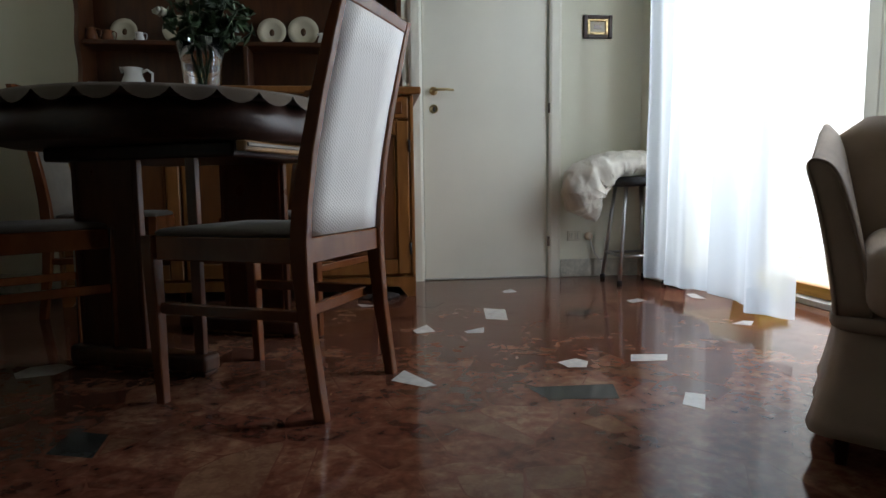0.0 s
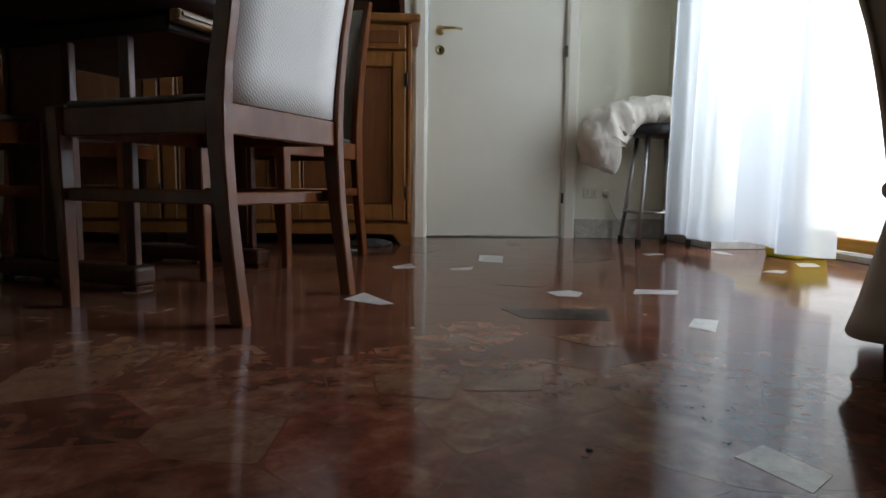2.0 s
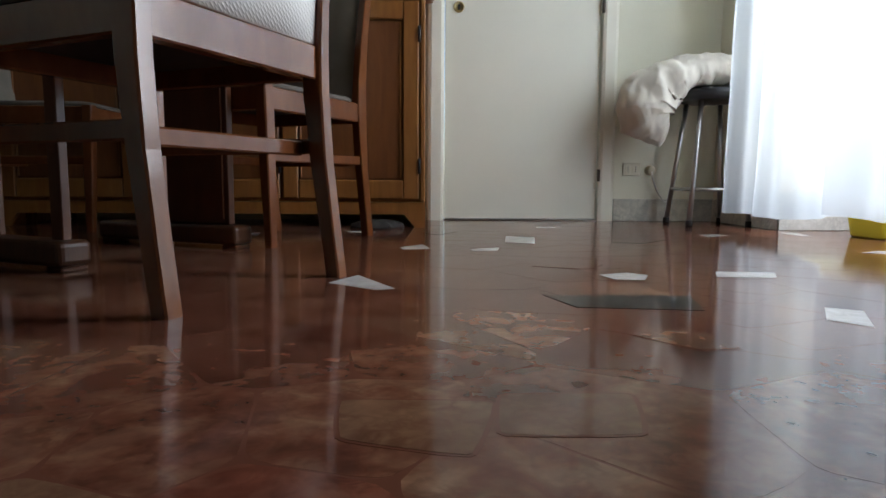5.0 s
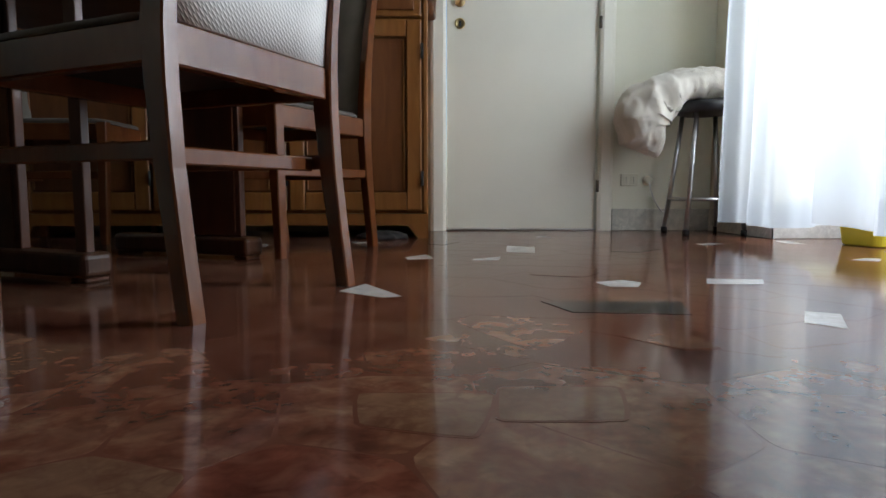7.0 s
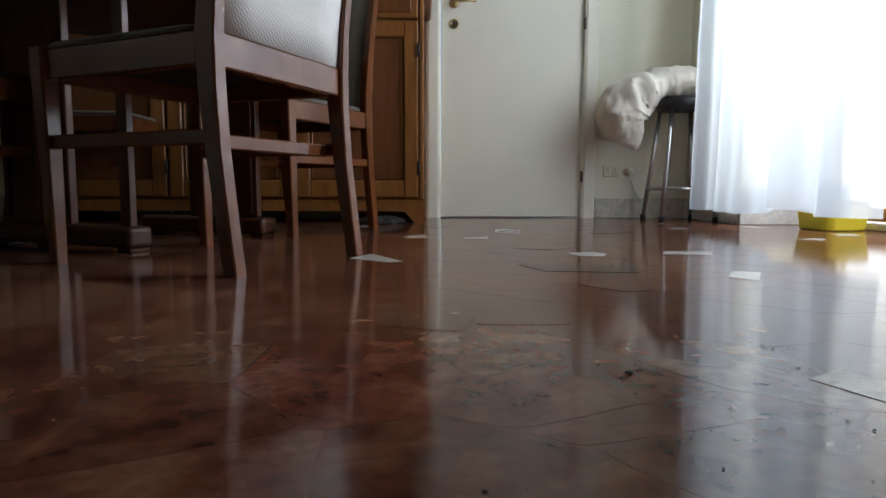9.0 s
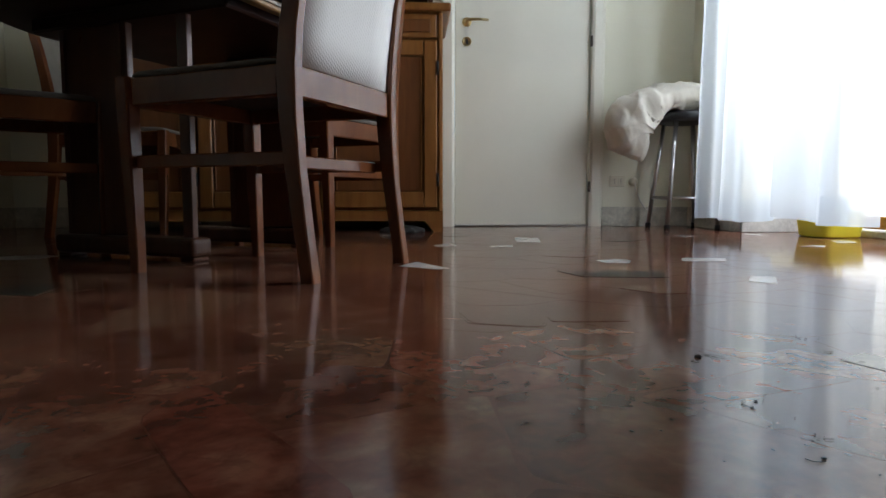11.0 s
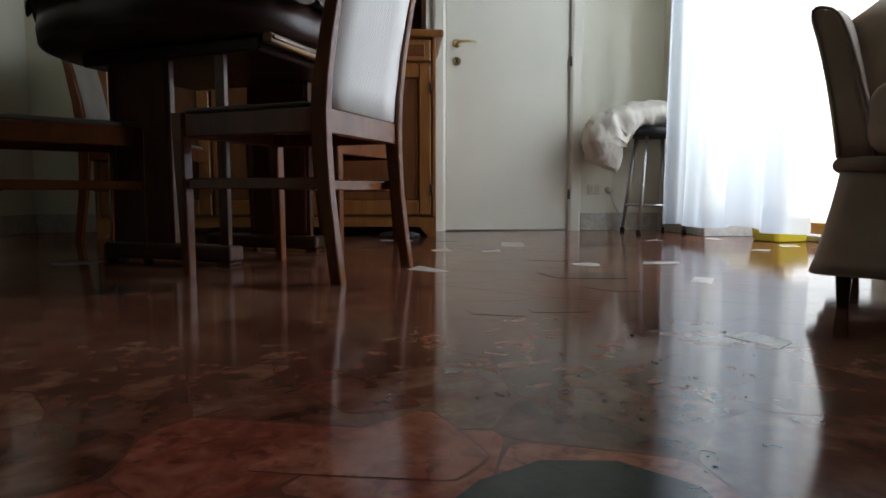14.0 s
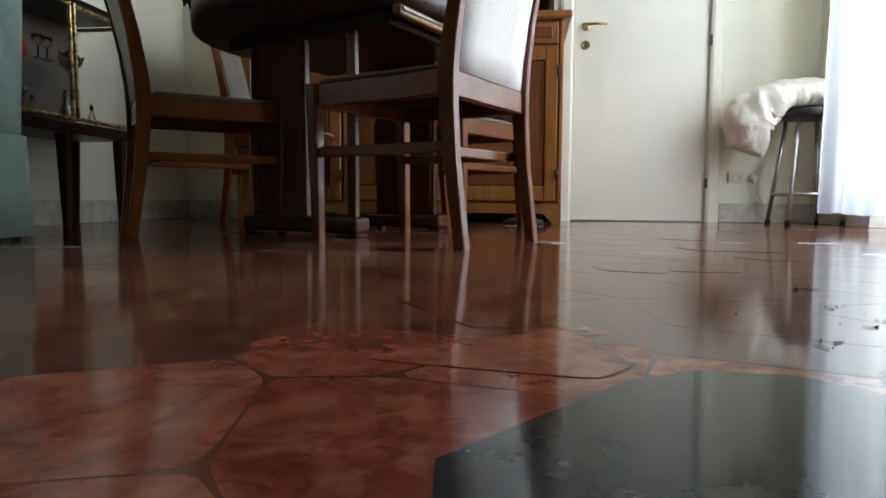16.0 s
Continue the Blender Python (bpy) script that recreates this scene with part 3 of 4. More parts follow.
tagged(part("bedding", bedding(), M_DUVET), "crumpled cream quilted bedding draped over the stool", "bedding")

# ---- yellow tray in the window recess ----
def tray():
    def ring(w, d, z, r=0.03):
        pts = []
        for cx, cy, a0 in ((w - r, d - r, 0), (-w + r, d - r, 90), (-w + r, -d + r, 180), (w - r, -d + r, 270)):
            for k in range(6):
                a = radians(a0 + 18 * k)
                pts.append((cx + r * math.cos(a), cy + r * math.sin(a), z))
        return pts
    return loft([ring(0.082, 0.078, 0.0), ring(0.087, 0.083, 0.004), ring(0.099, 0.095, 0.108), ring(0.108, 0.104, 0.111), ring(0.108, 0.104, 0.115),
                 ring(0.096, 0.092, 0.115), ring(0.084, 0.080, 0.010)], smooth=False)


tagged(part("yellow_tray", shaped(tray(), pose(1.485, 2.315, 0.0005, 0, 0, 8)), M_YELLOW), "bright yellow plastic tub on the floor by the window", "tub")


# ---- dining chairs ----
def dining_chair(name="dining_chair"):
    """Faces +y; origin on the floor midway between the rear feet."""
    c = thing(name)
    hw = 0.200
    for s in (-1, 1):
        path, ws, ds = [], [], []
        for z, y, d in ((0.0, 0.0, 0.030), (0.10, 0.014, 0.032), (0.22, 0.030, 0.036), (0.34, 0.040, 0.042), (0.42, 0.042, 0.045), (0.50, 0.036, 0.042), (0.62, 0.018, 0.037), (0.75, -0.010, 0.033), (0.88, -0.044, 0.029), (0.985, -0.074, 0.024)):
            path.append((s * (hw - 0.040 * max(0, z - 0.45)), y, z))
            ws.append(0.030 if z < 0.5 else 0.027)
            ds.append(d)
        part("rear_leg", bar(path, ws, ds), M_WALNUT, c)
        front = [(s * (hw + 0.004), 0.470 - 0.012 * (1 - z / 0.4), z) for z in (0.43, 0.36, 0.2, 0.0)]
        part("front_leg", bar(front, [0.036, 0.036, 0.032, 0.025], [0.036, 0.036, 0.032, 0.025]), M_WALNUT, c)
        part("side_rail", box(s * hw - 0.011, s * hw + 0.011, 0.062, 0.451, 0.368, 0.428, 0.003, 1), M_WALNUT, c)
        part("side_stretcher", box(s * hw - 0.009, s * hw + 0.009, 0.048, 0.448, 0.232, 0.260, 0.003, 1), M_WALNUT, c)
    part("rear_rail", box(-hw + 0.015, hw - 0.015, 0.028, 0.056, 0.366, 0.428, 0.003, 1), M_WALNUT, c)
    part("front_rail", box(-hw + 0.015, hw - 0.015, 0.455, 0.481, 0.368, 0.428, 0.003, 1), M_WALNUT, c)
    part("rear_stretcher", box(-hw + 0.0095, hw - 0.0095, 0.066, 0.084, 0.228, 0.256, 0.003, 1), M_WALNUT, c)
    # seat pad, domed
    rings = []
    for z, k in ((0.4285, 0.002), (0.436, 0.000), (0.444, 0.008), (0.448, 0.030), (0.450, 0.09)):
        a, y0, y1, r = hw + 0.004 - k, 0.066 + k, 0.474 - k, 0.03
        pts = []
        for cx, cy, a0 in ((a - r, y1 - r, 0), (-a + r, y1 - r, 90), (-a + r, y0 + r, 180), (a - r, y0 + r, 270)):
            for j in range(5):
                t = radians(a0 + 22.5 * j)
                pts.append((cx + r * math.cos(t), cy + r * math.sin(t), z))
        rings.append(pts)
    part("seat", loft(rings), M_SEAT, c, "pale grey upholstered seat")
    part("seat_base", box(-hw + 0.016, hw - 0.016, 0.058, 0.452, 0.405, 0.4275), M_RUBBER, c, "dark seat underside")
    # woven back panel between the posts, curved with them
    rings, pads = [], []
    for z in (0.430, 0.50, 0.62, 0.75, 0.88, 0.955):
        y = 0.042 if z < 0.45 else {0.50: 0.036, 0.62: 0.018, 0.75: -0.010, 0.88: -0.044, 0.955: -0.0645}[z]
        a = hw - 0.0145 - 0.040 * max(0, z - 0.45)
        rings.append([(-a, y - 0.010, z), (-a * 0.5, y - 0.0125, z), (0, y - 0.0130, z), (a * 0.5, y - 0.0125, z), (a, y - 0.010, z), (a, y + 0.002, z), (0, y + 0.002, z), (-a, y + 0.002, z)])
        pads.append([(a, y + 0.012, z), (a * 0.5, y + 0.016, z), (0, y + 0.017, z), (-a * 0.5, y + 0.016, z), (-a, y + 0.012, z), (-a, y + 0.0025, z), (0, y + 0.0025, z), (a, y + 0.0025, z)])
    part("backrest", loft(rings), M_WEAVE, c, "white woven upholstered back panel")
    part("back_pad", loft(pads), M_BACKPAD, c, "grey-brown padded front of the back")
    part("top_rail", shaped(box(-hw + 0.033, hw - 0.033, -0.012, 0.012, -0.015, 0.017, 0.005, 2), pose(0, -0.0695, 0.972, 15)), M_WALNUT, c)
    return c


CHAIR_LABEL = "dark walnut dining chair with white woven back"
chair = dining_chair()
tagged(chair, CHAIR_LABEL + ", near the room's middle", "chair", "chairs round the table")
chair.matrix_basis = pose(-0.342, 1.255, 0, 0, 0, 64.5)
for x, y, a, lab in ((-0.455, 2.440, 150.5, "dark walnut dining chair with its back to the sideboard"),
                     (-1.580, 1.522, -53, "dark walnut dining chair pushed up to the oval table"),
                     (-1.70, 2.64, -90, "dark walnut dining chair with white back, against the wall")):
    ob = copy_thing(chair, pose(x, y, 0, 0, 0, a))
    ob["label"] = lab

# ---- oval table ----
TX, TY, TURN = -0.93, 1.83, -25
table = thing("oval_table", pose(TX, TY, 0, 0, 0, TURN), "dark polished oval extending table on a trestle base", "table")


def oval(a, b, z, n=72, p=2.12):
    pts = []
    for k in range(n):
        t = 2 * math.pi * k / n
        c, s = math.cos(t), math.sin(t)
        pts.append((a * abs(c) ** (2 / p) * (1 if c > 0 else -1), b * abs(s) ** (2 / p) * (1 if s > 0 else -1), z))
    return pts


A, B = 0.51, 0.505
part("tabletop", loft([oval(A - 0.012, B - 0.012, 0.783), oval(A, B, 0.788), oval(A + 0.004, B + 0.004, 0.798), oval(A, B, 0.807), oval(A - 0.010, B - 0.010, 0.810)]), M_TABLE, table)
part("apron", loft([oval(A - 0.024, B - 0.024, 0.675), oval(A - 0.010, B - 0.010, 0.680), oval(A - 0.006, B - 0.006, 0.72), oval(A - 0.014, B - 0.014, 0.7825)]), M_TABLE, table)
part("extension_rail", box(0.425, 0.455, -0.28, 0.30, 0.645, 0.6745, 0.004, 1), M_RAIL, table, "honey-coloured extension rail under the top")
part("metal_runner", box(0.4555, 0.460, -0.27, 0.29, 0.658, 0.668, 0.001, 1), M_IRON, table, "dull metal runner")
part("under_frame", box(-0.30, 0.40, -0.26, 0.26, 0.632, 0.6745, 0.006, 1), M_TABLE, table, "dark frame under the top")
for s, x0, x1 in ((-1, -0.20, 0.055), (1, -0.03, 0.245)):
    y = s * 0.24
    board = part("trestle_board", box(x0, x1, y - 0.011, y + 0.011, 0.062, 0.6315, 0.003, 2), M_PEDESTAL, table, "dark red-brown pedestal board")
    for x in (x0 + 0.020, x1 - 0.020):
        for side in (-1, 1):
            part("moulding", box(x - 0.006, x + 0.006, y + side * 0.0115, y + side * 0.0165, 0.075, 0.630, 0.002, 1), M_PEDESTAL, board)
    part("trestle_foot", box(-0.23, 0.285, y - 0.036, y + 0.036, 0.010, 0.0615, 0.012, 3), M_RACK, table)
    for x in (-0.20, 0.255):
        part("foot_pad", box(x - 0.025, x + 0.025, y - 0.028, y + 0.028, 0.0, 0.0095, 0.003, 1), M_RACK, table)
part("post", bar([(0.245, -0.24, 0.0620), (0.245, -0.24, 0.35), (0.245, -0.24, 0.6315)], 0.034, 0.020), M_PEDESTAL, table, "slim square pedestal post")


def tablecloth():
    """Runner with a scalloped edge that hangs over the rim."""
    n = 280
    top, edge, hang, hem = oval(0.05, 0.05, 0.8122, n), oval(A + 0.004, B + 0.004, 0.8122, n), oval(A + 0.011, B + 0.011, 0.8020, n), oval(A + 0.016, B + 0.016, 0.7850, n)
    out = []
    for k, (x, y, z) in enumerate(hem):
        s = abs(math.sin(k / n * 2 * math.pi * 14))
        out.append((x * (1 + 0.004 * s), y * (1 + 0.004 * s), 0.8040 - 0.034 * s ** 0.7))
    rings = [top, oval(A - 0.05, B - 0.05, 0.8128, n), edge, hang, out]
    return loft(rings, caps=False)


cl = part("tablecloth", shaped(tablecloth(), pose(TX, TY, 0, 0, 0, TURN)), M_LACE)
tagged(cl, "brown linen tablecloth with a scalloped edge", "tablecloth")

# vase with flowers, on the table
VX, VY = -0.835, 1.78
vase = thing("glass_vase", pose(VX, VY, 0.8138), "clear glass vase holding a bunch of flowers", "vase")
part("vase_body", lathe([(0.046, 0.0), (0.052, 0.005), (0.055, 0.04), (0.063, 0.13), (0.078, 0.205), (0.075, 0.206), (0.059, 0.13), (0.050, 0.04), (0.042, 0.02)], 32), M_GLASS, vase)
bunch = thing("flower_bunch", pose(VX, VY, 0.8138), "bunch of dark green leaves and white flowers", "flowers")
rng = random.Random(5)
stem_bm, leaf_bm = bmesh.new(), bmesh.new()
tips = []
for i in range(26):
    a, r = rng.uniform(0, 2 * math.pi), rng.uniform(0.02, 0.16)
    h = rng.uniform(0.24, 0.40)
    tip = Vector((r * math.cos(a), r * math.sin(a), h))
    join(stem_bm, tube([(0.018 * math.cos(a + 2), 0.018 * math.sin(a + 2), 0.02), (0.028 * math.cos(a), 0.028 * math.sin(a), 0.14), tip], 0.0022, 6))
    tips.append(tip)
part("stems", stem_bm, M_GREEN, bunch, "green stems")
for i in range(460):
    tip = rng.choice(tips)
    p = Vector((0, 0, 0.15)).lerp(tip, rng.uniform(0.25, 1.05))
    d = Vector((rng.gauss(0, 1), rng.gauss(0, 1), rng.gauss(0.3, 0.8))).normalized()
    side = d.cross(Vector((rng.gauss(0, 1), rng.gauss(0, 1), rng.gauss(0, 1)))).normalized()
    L, W = rng.uniform(0.03, 0.065), rng.uniform(0.007, 0.014)
    up = d.cross(side) * 0.006
    q = [p, p + d * L * 0.5 + side * W + up, p + d * L, p + d * L * 0.5 - side * W + up, p + d * L * 0.5 - up]
    v = [leaf_bm.verts.new(x) for x in q]
    leaf_bm.faces.new((v[0], v[1], v[4]))
    leaf_bm.faces.new((v[1], v[2], v[4]))
    leaf_bm.faces.new((v[2], v[3], v[4]))
    leaf_bm.faces.new((v[3], v[0], v[4]))
tagged(part("leaves", leaf_bm, M_GREEN, bunch, "dark green leaves"), kind="stuff")
for tip in tips[:7]:
    b2 = bmesh.new()
    for k in range(9):
        a = k * 2.4
        c = Vector((0.010 * math.cos(a), 0.010 * math.sin(a), 0.004 * (k % 3)))
        s = bmesh.ops.create_icosphere(b2, subdivisions=1, radius=0.011)
        bmesh.ops.transform(b2, matrix=Matrix.Translation(tip + c) @ Matrix.Rotation(a, 4, "Z") @ Matrix.Diagonal((1.2, 0.7, 0.9, 1)), verts=s["verts"])
    part("blossom", finish(b2, True), M_PETAL, bunch, "white blossom")

# ---- sideboard with plate rack ----
HX0, HX1, HY = -1.76, -0.075, 2.70
hut = thing("sideboard", pose(0, 0, 0), "chestnut wood sideboard with drawers and an open plate rack", "sideboard")
D1 = Y_D - 0.002
part("body", box(HX0 + 0.012, HX1 - 0.012, HY + 0.022, D1, 0.10, 0.985), M_HUTCH, hut)
part("worktop", box(HX0 - 0.02, HX1 + 0.025, HY - 0.022, D1, 0.9855, 1.022, 0.009, 3), M_HUTCH, hut)


def plinth():
    pts, n = [], 40
    for k in range(n + 1):
        f = k / n
        x = HX0 + 0.012 + (HX1 - HX0 - 0.024) * f
        e = min(f, 1 - f) * (HX1 - HX0)
        z = 0.0 if e < 0.055 else (0.030 + 0.022 * math.sin((e - 0.055) / 0.07 * math.pi) if e < 0.125 else 0.052)
        pts.append((x, z))
    pts += [(HX1 - 0.012, 0.0995), (HX0 + 0.012, 0.0995)]
    return loft([[(x, HY + 0.006, z) for x, z in pts], [(x, HY + 0.030, z) for x, z in pts]], smooth=False)


part("plinth", plinth(), M_HUTCH, hut, "shaped plinth board")
for x in (HX0 + 0.012, HX1 - 0.052):
    part("side_foot", box(x, x + 0.04, HY + 0.031, D1, 0.0, 0.0995, 0.003, 1), M_HUTCH, hut)
cols = 3
cw = (HX1 - HX0 - 0.024 - 0.04) / cols
for i in range(cols):
    x0 = HX0 + 0.032 + cw * i
    x1 = x0 + cw
    dr = part("drawer", box(x0 + 0.006, x1 - 0.006, HY, HY + 0.0215, 0.872, 0.975, 0.006, 2), M_HUTCH, hut)
    part("drawer_panel", box(x0 + 0.035, x1 - 0.035, HY - 0.006, HY - 0.0005, 0.895, 0.952, 0.003, 1), M_HUTCH_PANEL, dr)
    part("knob", shaped(lathe([(0.006, 0.0), (0.006, 0.012), (0.013, 0.018), (0.011, 0.026), (0.0, 0.028)], 16), pose((x0 + x1) / 2, HY - 0.0065, 0.922, 90)), M_BRASS, dr)
    door_w = part("cabinet_door", box(x0 + 0.006, x0 + 0.066, HY, HY + 0.0215, 0.112, 0.862, 0.004, 1), M_HUTCH, hut)
    part("door_stile", box(x1 - 0.066, x1 - 0.006, HY, HY + 0.0215, 0.112, 0.862, 0.004, 1), M_HUTCH, door_w)
    part("door_rail", box(x0 + 0.0665, x1 - 0.0665, HY + 0.001, HY + 0.0215, 0.795, 0.862, 0.004, 1), M_HUTCH, door_w)
    part("door_rail", box(x0 + 0.0665, x1 - 0.0665, HY + 0.001, HY + 0.0215, 0.112, 0.185, 0.004, 1), M_HUTCH, door_w)
    part("door_panel", box(x0 + 0.068, x1 - 0.068, HY + 0.012, HY + 0.0213, 0.187, 0.793, 0.006, 2), M_HUTCH_PANEL, door_w)
    part("panel_moulding", box(x0 + 0.074, x0 + 0.080, HY + 0.006, HY + 0.0118, 0.195, 0.785, 0.002, 1), M_HUTCH, door_w)
    part("panel_moulding", box(x1 - 0.080, x1 - 0.074, HY + 0.006, HY + 0.0118, 0.195, 0.785, 0.002, 1), M_HUTCH, door_w)
    for z in (0.24, 0.74):
        part("hinge", tube([(x1 - 0.003, HY - 0.004, z - 0.03), (x1 - 0.003, HY - 0.004, z), (x1 - 0.003, HY - 0.004, z + 0.03)], 0.005, 8), M_BLACK, door_w)
for x in (HX0 + 0.012, HX1 - 0.032):
    part("corner_post", box(x, x + 0.0195, HY + 0.002, HY + 0.0215, 0.10, 0.985, 0.004, 1), M_HUTCH, hut)
# upper rack, its wood toned darker for the shade on it
RY = 2.99
rack = part("plate_rack", box(HX0 + 0.03, HX1 - 0.06, D1 - 0.014, D1, 1.0225, 2.10), M_RACK, hut, "panelled back of the plate rack, shade put into its colour")


def rack_side(x):
    pts, n = [], 30
    for k in range(n + 1):
        z = 1.0225 + (2.10 - 1.0225) * k / n
        f = (z - 1.0225) / 0.27
        d = 0.012 * math.cos(f * 2 * math.pi) if f < 2 else 0.012
        pts.append((RY + 0.012 - d, z))
    pts += [(D1 - 0.0145, 2.10), (D1 - 0.0145, 1.0225)]
    return loft([[(x, y, z) for y, z in pts], [(x + 0.022, y, z) for y, z in pts]], smooth=False)


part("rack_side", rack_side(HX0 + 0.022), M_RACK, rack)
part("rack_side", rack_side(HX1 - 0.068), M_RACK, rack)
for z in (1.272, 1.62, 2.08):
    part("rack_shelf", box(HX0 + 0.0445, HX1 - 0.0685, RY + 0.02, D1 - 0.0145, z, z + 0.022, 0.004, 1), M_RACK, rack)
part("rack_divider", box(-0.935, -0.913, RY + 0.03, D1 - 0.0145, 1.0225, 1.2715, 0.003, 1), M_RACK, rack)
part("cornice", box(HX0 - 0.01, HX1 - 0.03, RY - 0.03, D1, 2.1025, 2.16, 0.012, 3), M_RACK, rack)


def dish(x, z, r, lab):
    t = thing("plate", pose(x, D1 - 0.050, z + 0.001), lab, "plate", "plates on the rack")
    prof = [(0.0, 0.004), (r * 0.55, 0.004), (r * 0.62, 0.010), (r * 0.95, 0.018), (r, 0.021), (r * 0.99, 0.024), (r * 0.62, 0.015), (r * 0.52, 0.009), (0.0, 0.009)]
    lean = pose(0, 0, 0, 78) @ Matrix.Translation((0, r + 0.001, 0))
    part("plate_body", shaped(lathe(prof, 36, False), lean), M_PLATE, t)
    part("motif", shaped(lathe([(0.0, 0.0095), (r * 0.22, 0.0095), (r * 0.22, 0.0105), (0.0, 0.0108)], 20, False), lean @ Matrix.Diagonal((0.8, 1.2, 1, 1))), M_MOTIF, t, "brown painted motif")
    return t


S1 = 1.2945
dish(-1.555, S1, 0.068, "small cream decorated plate leaning on the shelf")
dish(-1.285, S1, 0.080, "cream decorated plate leaning behind the flowers")
dish(-0.805, S1, 0.076, "cream plate with a brown painted motif")
dish(-0.640, S1, 0.082, "cream plate with a brown painted motif")


def jug(name, m, s, lab, mat=None):
    t = thing(name, m, lab, name.split("_")[-1])
    mat = mat or M_CERAMIC
    part("body", lathe([(0.035 * s, 0.0), (0.046 * s, 0.006 * s), (0.056 * s, 0.035 * s), (0.050 * s, 0.07 * s), (0.038 * s, 0.098 * s), (0.044 * s, 0.128 * s), (0.041 * s, 0.128 * s), (0.034 * s, 0.098 * s), (0.045 * s, 0.06 * s), (0.040 * s, 0.012 * s)], 28), mat, t)
    part("handle", tube([(0.036 * s, 0, 0.108 * s), (0.062 * s, 0, 0.122 * s), (0.085 * s, 0, 0.105 * s), (0.082 * s, 0, 0.065 * s), (0.066 * s, 0, 0.030 * s), (0.052 * s, 0, 0.022 * s)], 0.0065 * s, 8), mat, t)
    part("spout", tube([(-0.040 * s, 0, 0.112 * s), (-0.052 * s, 0, 0.128 * s), (-0.058 * s, 0, 0.134 * s)], [0.014 * s, 0.009 * s, 0.003 * s], 10), mat, t)
    return t


jug("ceramic_jug", pose(-1.50, 3.08, 1.023), 1.12, "white glazed ceramic jug on the sideboard")
jug("small_cup", pose(-0.535, 3.10, S1), 0.5, "small white porcelain cup on the rack shelf")
jug("small_pitcher", pose(-1.46, 3.09, S1), 0.42, "tiny white porcelain pitcher on the rack shelf")
jug("tea_cup", pose(-1.69, 3.08, S1), 0.55, "small brown earthenware cup on the rack shelf", M_HUTCH_PANEL)
jug("brown_mug", pose(-1.62, 3.10, S1), 0.5, "small brown earthenware mug on the rack shelf", M_HUTCH_PANEL)
tea = thing("sugar_box", pose(-1.68, 3.06, 1.023), "small white ceramic box on the sideboard", "box")
part("body", box(-0.03, 0.03, -0.025, 0.025, 0.0, 0.055, 0.010, 3), M_CERAMIC, tea)
part("lid", box(-0.032, 0.032, -0.027, 0.027, 0.0555, 0.068, 0.005, 2), M_CERAMIC, tea)
bot = thing("yellow_bottle", pose(-0.50, 3.02, 1.023), "clear bottle with a yellow stopper on the sideboard", "bottle")
part("bottle_body", lathe([(0.030, 0.0), (0.034, 0.006), (0.034, 0.10), (0.016, 0.145), (0.014, 0.165)], 20), M_GLASS, bot)
part("stopper", lathe([(0.013, 0.1655), (0.026, 0.178), (0.030, 0.205), (0.020, 0.235), (0.004, 0.245)], 16), M_YELLOW, bot, "yellow stopper")
# black cloth whose shape also stands in for the plinth foot's shadow
tagged(part("dark_cloth", shaped(loft([[(0.09 * math.cos(a) * k * (1 + 0.3 * math.sin(3 * a)), 0.05 * math.sin(a) * k, z + 0.006 * math.sin(5 * a) * (1 if z > 0.005 else 0)) for a in [i * math.pi / 12 for i in range(24)]] for k, z in ((1.0, 0.0), (0.95, 0.012), (0.6, 0.024), (0.15, 0.03))]), pose(-0.27, 2.655, 0.0005, 0, 0, 8)), M_DEBRIS), "crumpled black cloth on the floor, also standing for the sideboard foot's shadow", "cloth")

# ---- display cabinet on legs ----
vit = thing("display_cabinet", pose(0, 0, 0), "gilt-framed glass display cabinet on dark tapered legs", "display cabinet")
VX0, VX1, VY0, VY1, VZ0, VZ1 = X_L + 0.015, -2.0, 1.235, 2.195, 0.365, 0.885
part("base", box(VX0, VX1 + 0.006, VY0 - 0.006, VY1 + 0.006, VZ0, VZ0 + 0.045, 0.008, 2), M_TABLE, vit, "dark wooden base")
part("top", box(VX0, VX1 + 0.008, VY0 - 0.008, VY1 + 0.008, VZ1 - 0.02, VZ1, 0.006, 2), M_TABLE, vit, "dark wooden top")
part("back_panel", box(VX0, VX0 + 0.010, VY0, VY1, VZ0 + 0.046, VZ1 - 0.021), M_CABBACK, vit, "grey back panel")
for x in (VX0 + 0.03, VX1 - 0.03):
    for y in (VY0 + 0.03, 1.82, VY1 - 0.035):
        part("leg", bar([(x, y, VZ0 - 0.0005), (x, y, 0.2), (x, y, 0.0)], [0.045, 0.036, 0.024], [0.045, 0.036, 0.024]), M_TABLE, vit)


def rope_bar(p, q, r=0.008, n=60):
    """A gilt bar with a carved rope twist."""
    p, q = Vector(p), Vector(q)
    L = (q - p).length
    pts, rs = [], []
    for i in range(n + 1):
        pts.append(p.lerp(q, i / n))
        rs.append(r * (1 + 0.22 * math.sin(i / n * L / 0.022 * 2 * math.pi)))
    return tube(pts, rs, 10)


ys = (VY0, 1.52, 1.855, VY1)
for a, b in zip(ys, ys[1:]):
    fr = part("glass_door", box(VX1 - 0.006, VX1 - 0.002, a + 0.02, b - 0.02, VZ0 + 0.07, VZ1 - 0.045), M_PANE, vit, "clear glass pane in a gilt frame")
